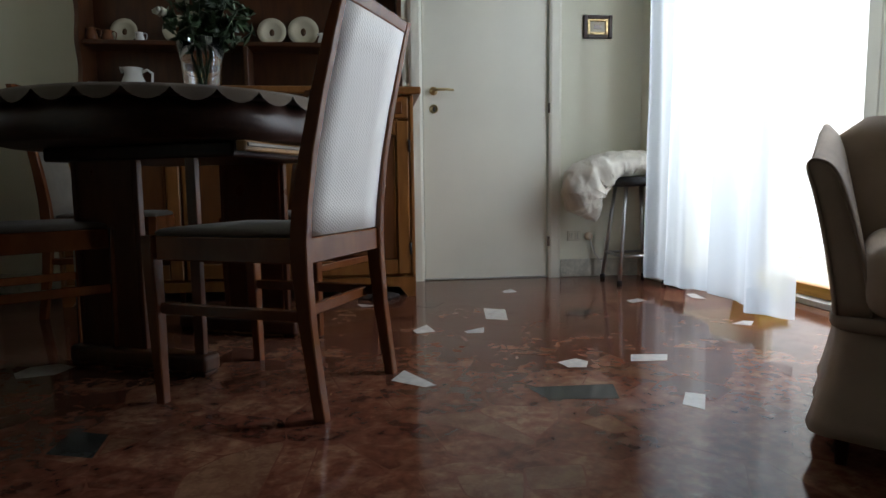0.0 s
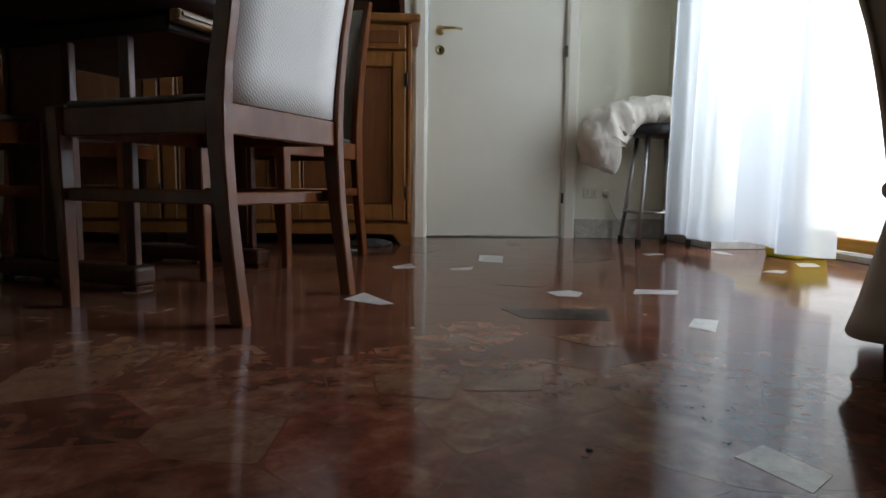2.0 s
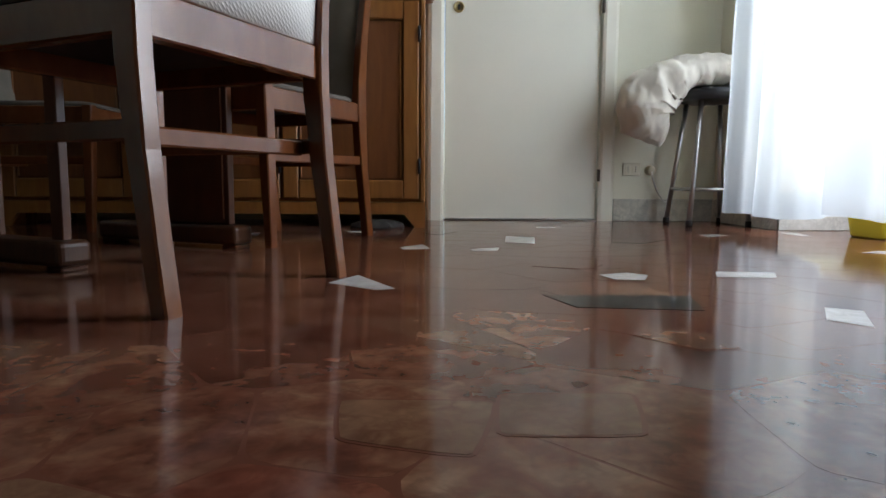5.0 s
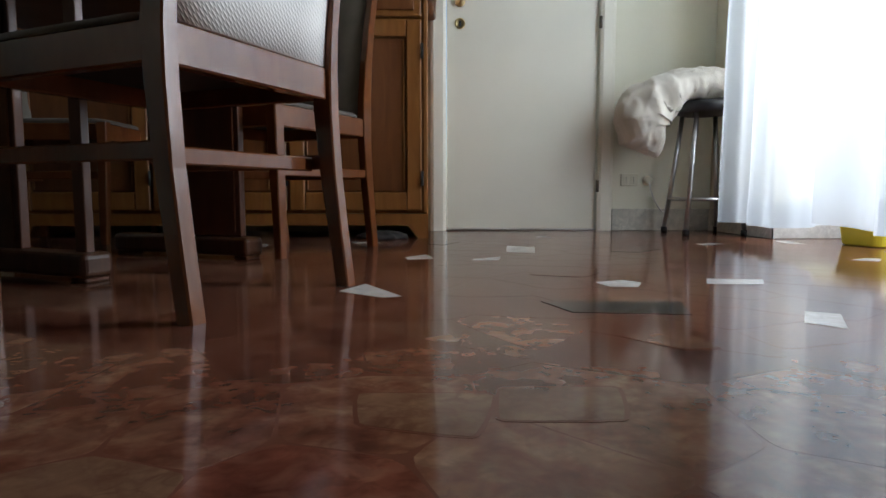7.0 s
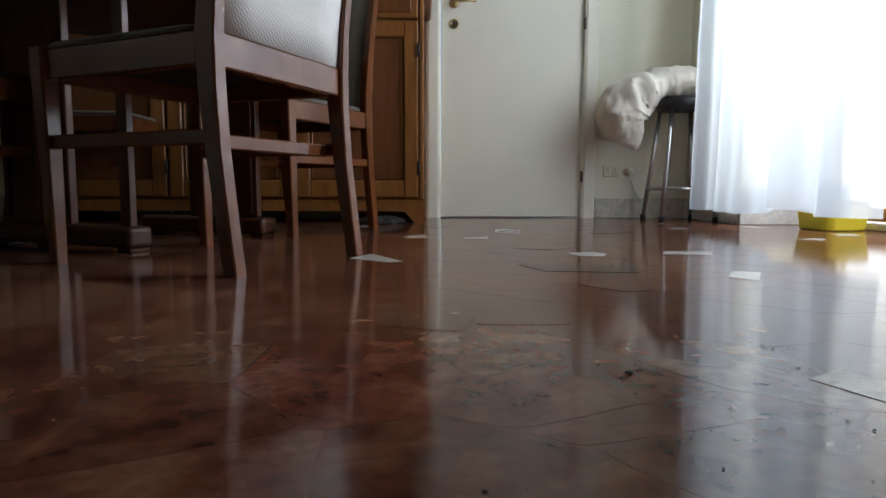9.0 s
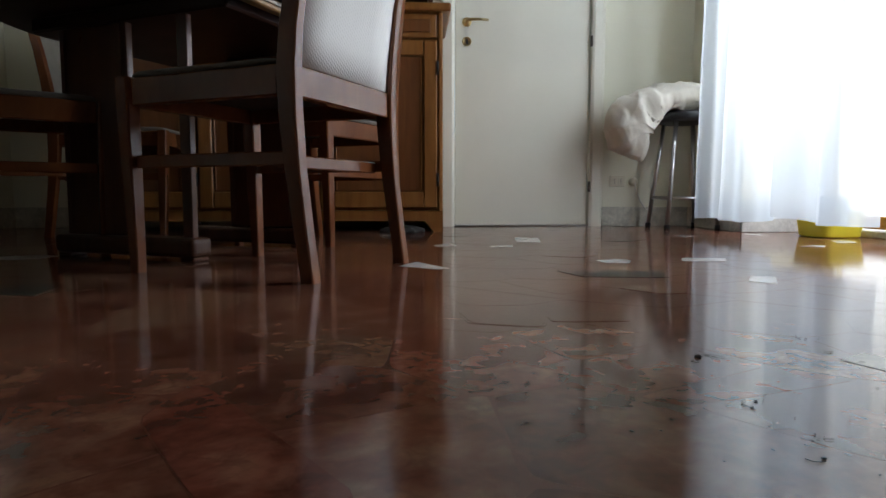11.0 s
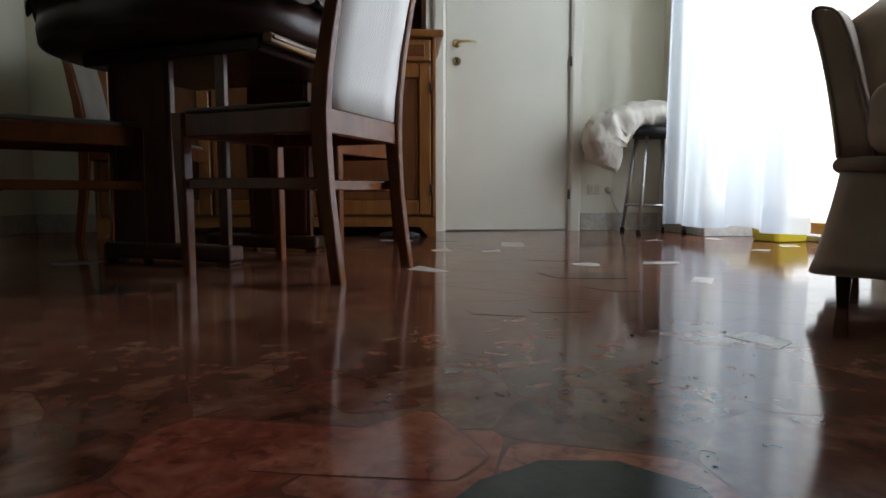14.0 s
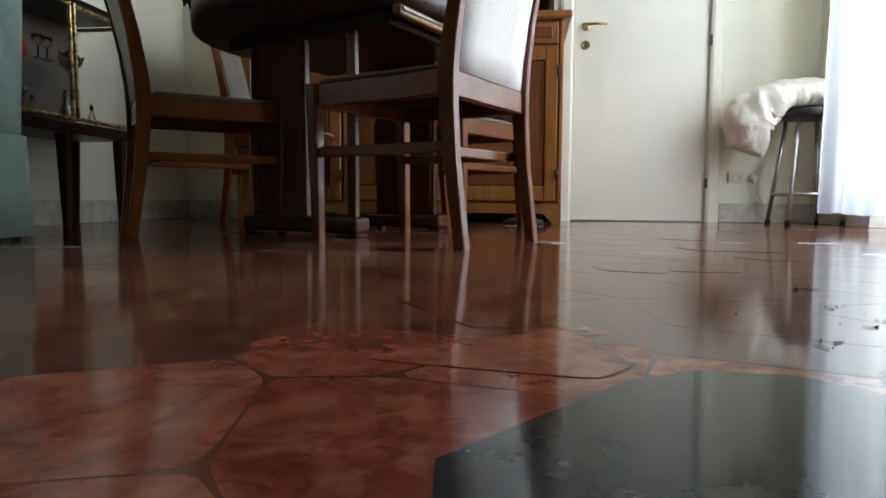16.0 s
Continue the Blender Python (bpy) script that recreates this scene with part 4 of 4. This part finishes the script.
    for s, (p, q) in enumerate((((a + 0.012, VZ0 + 0.05), (a + 0.012, VZ1 - 0.022)), ((b - 0.012, VZ0 + 0.05), (b - 0.012, VZ1 - 0.022)), ((a + 0.012, VZ0 + 0.058), (b - 0.012, VZ0 + 0.058)), ((a + 0.012, VZ1 - 0.033), (b - 0.012, VZ1 - 0.033)))):
        part("gilt_moulding", rope_bar((VX1 - 0.002, p[0], p[1]), (VX1 - 0.002, q[0], q[1])), M_GILT, fr)
side = part("side_pane", box(VX0 + 0.03, VX1 - 0.02, VY1 - 0.006, VY1 - 0.002, VZ0 + 0.05, VZ1 - 0.025), M_PANE, vit)
part("gilt_moulding", rope_bar((VX0 + 0.02, VY1, VZ0 + 0.05), (VX0 + 0.02, VY1, VZ1 - 0.022)), M_GILT, side)
part("gilt_moulding", rope_bar((VX0 + 0.02, VY1, VZ1 - 0.033), (VX1 - 0.014, VY1, VZ1 - 0.033)), M_GILT, side)
part("glass_shelf", box(VX0 + 0.012, VX1 - 0.03, VY0 + 0.02, VY1 - 0.02, 0.630, 0.636), M_PANE, vit, "clear glass shelf")


def teapot(m):
    t = thing("silver_teapot", m, "small tarnished silver teapot in the display cabinet", "teapot")
    part("body", lathe([(0.020, 0.0), (0.022, 0.006), (0.040, 0.022), (0.044, 0.042), (0.034, 0.062), (0.020, 0.068)], 24), M_SILVER, t)
    part("lid", lathe([(0.021, 0.0685), (0.014, 0.078), (0.004, 0.082), (0.007, 0.092), (0.0, 0.097)], 20), M_SILVER, t)
    part("spout", tube([(0, 0.040, 0.030), (0, 0.062, 0.040), (0, 0.078, 0.066)], [0.010, 0.007, 0.005], 8), M_SILVER, t)
    part("handle", tube([(0, -0.038, 0.055), (0, -0.062, 0.060), (0, -0.066, 0.035), (0, -0.042, 0.022)], 0.004, 8), M_SILVER, t)


teapot(pose(-2.12, 1.99, 0.6365))
for x, y, z, s, mt, lab in ((-2.13, 1.97, VZ0 + 0.0455, 1.0, M_SILVER, "slim silver flask in the display cabinet"), (-2.10, 2.08, VZ0 + 0.0455, 0.7, M_GLASS, "small clear glass bottle in the display cabinet"),
                             (-2.12, 1.73, 0.6365, 0.8, M_RED, "red glass bottle on the cabinet's glass shelf"), (-2.15, 1.65, 0.6365, 0.9, M_GLASS, "clear glass decanter on the cabinet's shelf"),
                             (-2.12, 1.60, VZ0 + 0.0455, 0.9, M_GLASS, "clear glass decanter in the display cabinet"), (-2.10, 1.72, VZ0 + 0.0455, 0.8, M_SILVER, "small silver flask in the display cabinet"),
                             (-2.14, 1.80, VZ0 + 0.0455, 0.7, M_GLASS, "small clear glass bottle in the display cabinet"), (-2.15, 1.44, 0.6365, 0.8, M_GLASS, "clear glass bottle on the cabinet's shelf")):
    b = thing("bottle", pose(x, y, z), lab, "bottle", "bottles in the cabinet")
    part("bottle_body", lathe([(0.022 * s, 0.0), (0.028 * s, 0.004), (0.026 * s, 0.05 * s), (0.010 * s, 0.095 * s), (0.009 * s, 0.120 * s)], 18), mt, b)
    part("stopper", lathe([(0.011 * s, 0.1205 * s), (0.013 * s, 0.130 * s), (0.004 * s, 0.145 * s)], 12), M_SILVER, b)
for i, (y, z) in enumerate(((1.77, 0.6365), (1.815, 0.6365), (1.67, VZ0 + 0.0455), (1.64, VZ0 + 0.0455))):
    g = thing("wine_glass", pose(-2.08, y, z), "small clear stemmed glass in the display cabinet", "glass", "glasses in the cabinet")
    part("bowl", lathe([(0.004, 0.045), (0.018, 0.058), (0.020, 0.085), (0.0185, 0.085), (0.016, 0.060), (0.003, 0.049)], 18), M_GLASS, g)
    part("stem", lathe([(0.018, 0.0), (0.018, 0.002), (0.003, 0.006), (0.003, 0.0445)], 14), M_GLASS, g)


for ob in [vit, *vit.children_recursive]:
    if ob.data and ob.data.materials[0] == M_PANE:
        ob.visible_shadow = False


# ---- slipcovered armchairs ----
def rounded_ring(w, d, r, z, cx=0.0, cy=0.0, n=8, wave=0.0, waves=22):
    pts = []
    for qx, qy, a0 in ((w - r, d - r, 0), (-w + r, d - r, 90), (-w + r, -d + r, 180), (w - r, -d + r, 270)):
        for k in range(n):
            t = radians(a0 + 90 * k / (n - 1))
            pts.append((qx + r * math.cos(t), qy + r * math.sin(t)))
    # resample the outline evenly, then ripple it
    out, m = [], 144
    seg = [math.dist(pts[i], pts[(i + 1) % len(pts)]) for i in range(len(pts))]
    total, j, acc = sum(seg), 0, 0.0
    for k in range(m):
        s = total * k / m
        while acc + seg[j] < s:
            acc += seg[j]
            j += 1
        f = (s - acc) / max(seg[j], 1e-9)
        a, b = pts[j], pts[(j + 1) % len(pts)]
        x, y = a[0] + (b[0] - a[0]) * f, a[1] + (b[1] - a[1]) * f
        e = 1 + wave * math.sin(waves * 2 * math.pi * k / m) + 0.5 * wave * math.sin(9 * 2 * math.pi * k / m + 1.0)
        out.append((cx + x * e, cy + y * e, z))
    return out


def armchair(name, m, fabric, trim, label, wings, skirt_z, waist, leg_mat):
    """Faces -y; origin on the floor under its middle."""
    c = thing(name, m, label, "armchair")
    W, D = (0.272, 0.272) if wings else (0.33, 0.33)
    if wings:
        part("skirt", loft([rounded_ring(W + 0.028 - 0.040 * f ** 0.85, D + 0.028 - 0.040 * f ** 0.85, 0.035, skirt_z + (waist - 0.014 - skirt_z) * f, wave=0.016 * (1 - f) ** 0.7, waves=11) for f in [k / 8 for k in range(9)]]), fabric, c, "flared fabric skirt")
        part("piping", loft([rounded_ring(W - 0.010 + 0.012 * math.sin(a), D - 0.010 + 0.012 * math.sin(a), 0.06, waist + 0.0008 - 0.0144 * math.cos(a)) for a in [math.pi * k / 8 for k in range(9)]]), trim, c, "tied fabric band round the waist")
    else:
        part("skirt", loft([rounded_ring(W + 0.004, D + 0.004, 0.035, skirt_z, wave=0.004), rounded_ring(W, D, 0.035, waist - 0.001)]), fabric, c, "straight fabric skirt with a split corner")
    z0 = waist + (0.0155 if wings else 0.0)
    if not wings:
        part("seat_base", box(-W + 0.02, W - 0.02, -D + 0.03, D - 0.03, z0, z0 + 0.04, 0.01, 2), fabric, c)
    cw, cb = (W - 0.054, z0 + 0.0005) if wings else (W - 0.082, z0 + 0.041)
    cush = box(-cw, cw, -D - 0.012, D - 0.13, cb, z0 + 0.135, 0.040 if wings else 0.042, 6)
    for f in cush.faces:
        f.smooth = True
    for v in cush.verts:
        if v.co.z > z0 + 0.10:
            v.co.z += 0.02 * math.cos(v.co.x * 5) * math.cos(v.co.y * 5)
        v.co.y -= 0.012 * max(0.0, 1 - (v.co.x / cw) ** 2) if v.co.y < -D + 0.05 else 0.0
    part("seat_cushion", cush, fabric, c, "plump seat cushion")
    for s in (-1, 1):
        rings, edge_in, edge_out = [], [], []
        if wings:
            # a thin curved wing that leans out and sweeps up towards the back
            top, n = 0.585, 16
            for i in range(n + 1):
                f = i / n
                z = z0 + 0.0005 + (top - z0 - 0.0005) * (1 - (1 - f) ** 1.4)
                out = -0.004 + 0.068 * f ** 1.1
                th = (0.070 - 0.016 * f) / 2
                if f > 0.80:
                    th *= max(0.25, math.sqrt(max(0.0, 1 - ((f - 0.80) / 0.20) ** 2)))
                half = D - 0.03 - 0.010 * f
                ring = rounded_ring(th, half, min(th * 0.9, 0.022), z, s * (W + out - (0.070 - 0.016 * f) / 2), -0.012 + 0.018 * f)
                rings.append([(x, y, q + 0.11 * f ** 2 * max(0.0, (y + D * 0.55) / (1.5 * D)) ** 1.3) for x, y, q in ring])
                yf = -half - 0.012 + 0.018 * f
                cx = s * (W + out - (0.070 - 0.016 * f) / 2)
                edge_in.append((cx - s * th * 0.80, yf + 0.001, z))
                edge_out.append((cx + s * th * 0.80, yf + 0.001, z))
            part("arm", loft(rings), fabric, c, "curved upholstered wing arm")
            part("arm_piping", tube(edge_out + edge_in[::-1], 0.0030, 6, (0, 1, 0)), trim, c)
            continue
        n = 10
        for i in range(n + 1):
            f = i / n
            y = -D + 0.012 + (2 * D - 0.05) * f
            top = 0.60
            if f < 0.12:
                top -= 0.035 * (1 - f / 0.12) ** 2
            th = 0.062
            prof = [(s * (W - 0.070 + th * math.cos(math.pi * k / 17)), y, top - th + th * math.sin(math.pi * k / 17)) for k in range(18)]
            lo = [(s * (W - 0.080), y, z0 + 0.002), (s * (W - 0.018), y, z0 + 0.002)]
            ring3 = [lo[1]] + [(s * (W - 0.018 + 0.010 * g), y, z0 + (top - 0.06 - z0) * g) for g in (0.33, 0.66)] + prof
            rings.append(ring3 + [lo[0]])
        part("arm", loft(rings), fabric, c, "rounded upholstered arm")
        part("arm_piping", tube([(s * (W - 0.07 + 0.064 * math.cos(t)), -D + 0.010, 0.565 - 0.062 + 0.064 * math.sin(t)) for t in [math.pi * k / 12 for k in range(13)]], 0.0035, 6), trim, c)
    hb = 0.700 if wings else 0.80
    rings = []
    for i in range(9):
        z = z0 + 0.002 + (hb - z0 - 0.002) * i / 8
        f = i / 8
        wdt = (W - 0.02 + 0.05 * f if wings else W - 0.002) * (1 if f < 0.85 else 1 - 0.25 * ((f - 0.85) / 0.15) ** 2)
        th = 0.065 - 0.02 * f if f < 0.95 else 0.02
        rings.append(rounded_ring(wdt, th, min(th, 0.05) * 0.95, z, 0.0, D - 0.075 + 0.06 * f))
    part("backrest", loft(rings), fabric, c, "upholstered backrest")
    e = 0.030 if wings else 0.07
    for x in (-W + e, W - e):
        for y in (-D + e, D - e):
            part("leg", bar([(x, y, skirt_z + 0.06), (x, y, 0.0)], [0.036, 0.020], [0.036, 0.020]), leg_mat, c)
    return c


armchair("armchair", pose(0.928, 0.735, 0, 0, 0, -40), M_TAUPE, M_TAUPE_TRIM, "taupe slipcovered tub armchair with a flared skirt", True, 0.064, 0.275, M_TABLE)
armchair("armchair", pose(-1.965, 0.870, 0, 0, 0, 4), M_TEAL, M_TEAL, "sage green slipcovered armchair beside the display cabinet", False, 0.012, 0.29, M_TABLE)

# ---- crumbs on the floor ----
rng = random.Random(11)
crumbs = bmesh.new()


def speck(x, y, r, long=1.6):
    """A flat irregular crumb lying on the floor."""
    turn = rng.uniform(0, 6.28)
    n = 7
    rim = [(x + r * rng.uniform(0.6, 1.1) * long * math.cos(2 * math.pi * k / n) * math.cos(turn) - r * math.sin(2 * math.pi * k / n) * math.sin(turn),
            y + r * rng.uniform(0.6, 1.1) * long * math.cos(2 * math.pi * k / n) * math.sin(turn) + r * math.sin(2 * math.pi * k / n) * math.cos(turn)) for k in range(n)]
    join(crumbs, loft([[(u, v, 0.0007) for u, v in rim], [(x + (u - x) * 0.6, y + (v - y) * 0.6, 0.0007 + r * 0.45) for u, v in rim]], smooth=False))


def hair(x, y, size):
    """A short curled fibre."""
    a, p, pts = rng.uniform(0, 6.28), Vector((x, y, 0.0010)), []
    for k in range(8):
        pts.append(tuple(p))
        a += rng.uniform(-0.9, 0.9)
        p = p + Vector((math.cos(a), math.sin(a), 0)) * size / 7
    join(crumbs, tube(pts, 0.00032, 5))


CRUMBS = ((0.068, 0.476), (-0.066, 0.152), (-0.037, 0.163), (-0.025, 0.156), (0.066, 0.273), (0.045, 0.232), (-0.027, 0.046), (-0.031, 0.027), (0.144, 0.271),
          (0.063, 0.346), (0.249, 0.565), (0.093, 0.498), (-0.066, 0.285), (0.092, 0.193), (0.235, 0.500), (0.20, 0.36), (0.05, 0.33))
for x, y in CRUMBS:
    speck(x, y, rng.uniform(0.0011, 0.0019))
    for k in range(rng.randint(1, 3)):
        speck(x + rng.gauss(0, 0.012), y + rng.gauss(0, 0.012), rng.uniform(0.0005, 0.0010), 2.2)
    if rng.random() < 0.6:
        hair(x + rng.gauss(0, 0.006), y + rng.gauss(0, 0.006), rng.uniform(0.010, 0.022))
speck(0.080, 0.490, 0.0040)
hair(0.088, 0.497, 0.03)
for k in range(30):
    speck(rng.uniform(-0.1, 0.45), rng.uniform(0.05, 1.2), rng.uniform(0.0004, 0.0008))
tagged(part("floor_crumbs", crumbs, M_DEBRIS), "dark crumbs and curled fibres on the floor", "crumbs", kind="stuff")


# ---- marble pieces of the floor ----
def rounded(poly, r):
    """The polygon with its corners cut twice, so that they turn softly."""
    for k in (0.10, 0.25):
        cut = []
        for i in range(len(poly)):
            a, b = poly[i], poly[(i + 1) % len(poly)]
            f = k * r.uniform(0.6, 1.2)
            cut += [(a[0] + (b[0] - a[0]) * f, a[1] + (b[1] - a[1]) * f), (b[0] + (a[0] - b[0]) * f, b[1] + (a[1] - b[1]) * f)]
        poly = cut
    return poly


def cells(x0, x1, y0, y1, step, seed):
    """Irregular polygons that fill the field, each shrunk by half a joint."""
    r = random.Random(seed)
    nx, ny = int((x1 - x0) / step) + 3, int((y1 - y0) / step) + 3
    site = {}
    for i in range(nx):
        for j in range(ny):
            if r.random() < 0.86:
                site[i, j] = (x0 + (i - 1 + 0.5 * (j % 2) + r.uniform(-0.56, 0.56)) * step, y0 + (j - 1 + r.uniform(-0.56, 0.56)) * step)
    out = []
    for (i, j), (px, py) in site.items():
        if not (x0 - 0.02 < px < x1 + 0.02 and y0 - 0.02 < py < y1 + 0.02):
            continue
        poly = [(px - step * 2, py - step * 2), (px + step * 2, py - step * 2), (px + step * 2, py + step * 2), (px - step * 2, py + step * 2)]
        for di in (-3, -2, -1, 0, 1, 2, 3):
            for dj in (-3, -2, -1, 0, 1, 2, 3):
                q = site.get((i + di, j + dj))
                if q is None or (di == 0 and dj == 0):
                    continue
                nx_, ny_ = q[0] - px, q[1] - py
                L = math.hypot(nx_, ny_)
                nx_, ny_ = nx_ / L, ny_ / L
                lim = L / 2 - 0.0013
                new_poly = []
                for k in range(len(poly)):
                    a, b = poly[k], poly[(k + 1) % len(poly)]
                    da = (a[0] - px) * nx_ + (a[1] - py) * ny_ - lim
                    db = (b[0] - px) * nx_ + (b[1] - py) * ny_ - lim
                    if da <= 0:
                        new_poly.append(a)
                    if da * db < 0:
                        f = da / (da - db)
                        new_poly.append((a[0] + (b[0] - a[0]) * f, a[1] + (b[1] - a[1]) * f))
                poly = new_poly
                if len(poly) < 3:
                    break
            if len(poly) < 3:
                break
        if len(poly) >= 3:
            poly = [(min(max(x, x0), x1), min(max(y, y0), y1)) for x, y in poly]
            out.append(((px, py), rounded(poly, r)))
    return out


def chip(x, y, w, d, turn, seed):
    """An irregular four- or five-cornered piece of about w by d."""
    r = random.Random(seed)
    pts = [(-0.5, r.uniform(-0.1, 0.3)), (r.uniform(-0.4, -0.2), 0.5), (r.uniform(0.2, 0.45), r.uniform(0.4, 0.5)), (0.5, r.uniform(-0.4, 0.1)), (r.uniform(-0.1, 0.2), -0.5), (r.uniform(-0.45, -0.3), r.uniform(-0.5, -0.3))]
    c, s = math.cos(radians(turn)), math.sin(radians(turn))
    return [(x + (u * w) * c - (v * d) * s, y + (u * w) * s + (v * d) * c) for u, v in pts]


def piece(name, poly, z1, material, label="", z0=-0.012):
    bm = plate_poly(poly, z0, z1)
    ob = part(name, bm, material, floor, label)
    return ob


def inlay(name, poly, material, rim=0.0, level=0.0):
    """A flush piece with its own outline; rim: the width of the joint drawn round it."""
    if rim:
        cx, cy = (sum(p[i] for p in poly) / len(poly) for i in (0, 1))
        wide = [(x + (x - cx) / math.hypot(x - cx, y - cy) * rim, y + (y - cy) / math.hypot(x - cx, y - cy) * rim) for x, y in poly]
        piece("joint", rounded(wide, random.Random(3)), 0.0002 + level, M_GROUT)
        poly = rounded(poly, random.Random(4))
    piece(name, poly, 0.0006, material)


WHITE_CHIPS = (
    ((-0.259, 1.357), (-0.217, 1.450), (-0.138, 1.298), (-0.17, 1.285)), ((-0.156, 1.961), (-0.095, 2.048), (-0.073, 1.928), (-0.145, 1.909)),
    ((0.033, 1.911), (0.121, 1.971), (0.103, 1.881), (0.043, 1.880)), ((0.185, 2.336), (0.274, 2.292), (0.238, 2.077), (0.154, 2.114)),
    ((0.257, 1.461), (0.324, 1.492), (0.351, 1.454), (0.324, 1.394), (0.270, 1.401)), ((0.511, 1.508), (0.626, 1.491), (0.593, 1.426), (0.480, 1.436)),
    ((0.500, 1.139), (0.542, 1.115), (0.484, 1.014), (0.450, 1.058)), ((0.360, 2.764), (0.419, 2.814), (0.435, 2.730), (0.367, 2.704)),
    ((0.876, 2.403), (0.950, 2.440), (0.971, 2.387), (0.880, 2.339)), ((1.074, 1.865), (1.150, 1.909), (1.183, 1.892), (1.128, 1.825)))
WHITE_FAR = (
    ((1.345, 2.101), (1.428, 2.114), (1.378, 2.004), (1.296, 1.992)), ((1.230, 2.513), (1.280, 2.520), (1.259, 2.370), (1.208, 2.412)),
    ((-0.379, 2.537), (-0.262, 2.486), (-0.351, 2.455)), ((-0.697, 2.410), (-0.660, 2.432), (-0.643, 2.319), (-0.679, 2.325)))
for poly in WHITE_CHIPS + WHITE_FAR:
    inlay("white_marble_piece", poly, M_WHITE_MARBLE)
inlay("white_marble_piece", ((0.226, 0.470), (0.272, 0.497), (0.300, 0.426), (0.257, 0.392)), M_GREY_MARBLE)
piece("white_marble_piece", chip(-1.30, 1.62, 0.16, 0.13, 20, 71), 0.0006, M_WHITE_MARBLE)
piece("white_marble_piece", chip(-1.45, 0.98, 0.22, 0.07, 4, 72), 0.0006, M_WHITE_MARBLE)
DARK = (((0.103, 1.240), (0.341, 1.233), (0.313, 1.119), (0.134, 1.142)), ((-0.986, 0.974), (-0.988, 1.098), (-0.897, 1.063), (-0.880, 0.939)),
        ((0.485, 2.123), (0.581, 2.241), (0.679, 2.211), (0.568, 2.097)), ((-0.105, 2.428), (-0.031, 2.576), (0.029, 2.516), (-0.035, 2.372)),
        ((-0.334, -0.123), (-0.224, 0.018), (-0.169, 0.050), (-0.105, 0.044), (-0.058, -0.005), (-0.05, -0.24), (-0.30, -0.28), (-0.325, -0.21)))
for poly in DARK:
    inlay("dark_marble_piece", poly, M_DARK_MARBLE)
PALE = (((-0.874, 0.946), (-0.883, 1.044), (-0.811, 1.019)), ((-0.158, 0.759), (-0.028, 0.753), (-0.055, 0.648), (-0.148, 0.678)),
        ((-0.023, 0.771), (0.092, 0.770), (0.072, 0.682), (-0.034, 0.684)), ((0.156, 0.982), (0.244, 1.018), (0.264, 0.917), (0.213, 0.908)),
        ((0.141, 1.583), (0.194, 1.661), (0.311, 1.619), (0.252, 1.538)))
for k, poly in enumerate(PALE):
    inlay("beige_marble_piece", poly, M_BEIGE_MARBLE, 0.005, 0.00012 * (k % 3))
for poly in (((-0.428, 0.427), (-0.256, 0.193), (-0.337, 0.170), (-0.443, 0.330)), ((-0.419, 0.049), (-0.254, 0.185), (-0.208, 0.061), (-0.242, 0.018))):
    inlay("red_marble_piece", poly, M_BRICK_GLOW_MARBLE if poly[0][1] > 0.2 else M_RED_GLOW_MARBLE, 0.003, 0.0001 if poly[0][1] > 0.2 else 0.0)
BEIGE = [(0.22, 1.85), (0.50, 1.35), (-0.05, 1.05), (-0.34, 0.55), (0.75, 1.75), (-0.55, 0.80)]
field = cells(X_L, 1.62, -1.6, Y_D, 0.155, 7)
field += cells(X_L, X_R, Y_B, -1.6, 0.3, 8) + cells(X_W, X_L - 0.006, Y_B, Y_R, 0.3, 9)
field.sort(key=lambda c: (c[0][0] + 0.1) ** 2 + (c[0][1] - 0.75) ** 2)
pale = {min(range(len(field)), key=lambda i: (field[i][0][0] - x) ** 2 + (field[i][0][1] - y) ** 2) for x, y in BEIGE}
for i, (at, poly) in enumerate(field[:270]):
    # redder stone in these two patches, partly for the painted red glow
    red = -0.62 < at[0] < -0.08 and -0.25 < at[1] < 0.14
    brick = -0.36 < at[0] < 0.12 and 0.30 < at[1] < 0.60
    piece("marble_piece", poly, 0.0, M_BEIGE_MARBLE if i in pale else M_RED_GLOW_MARBLE if red else M_BRICK_GLOW_MARBLE if brick else M_MARBLE)
rest = bmesh.new()
for _, poly in field[270:]:
    lo = [rest.verts.new((x, y, -0.012)) for x, y in poly]
    hi = [rest.verts.new((x, y, 0.0)) for x, y in poly]
    rest.faces.new(hi)
    for k in range(len(poly)):
        rest.faces.new((lo[k], lo[(k + 1) % len(poly)], hi[(k + 1) % len(poly)], hi[k]))
tagged(part("far_marble_pieces", rest, M_MARBLE_REST, floor), kind="stuff")
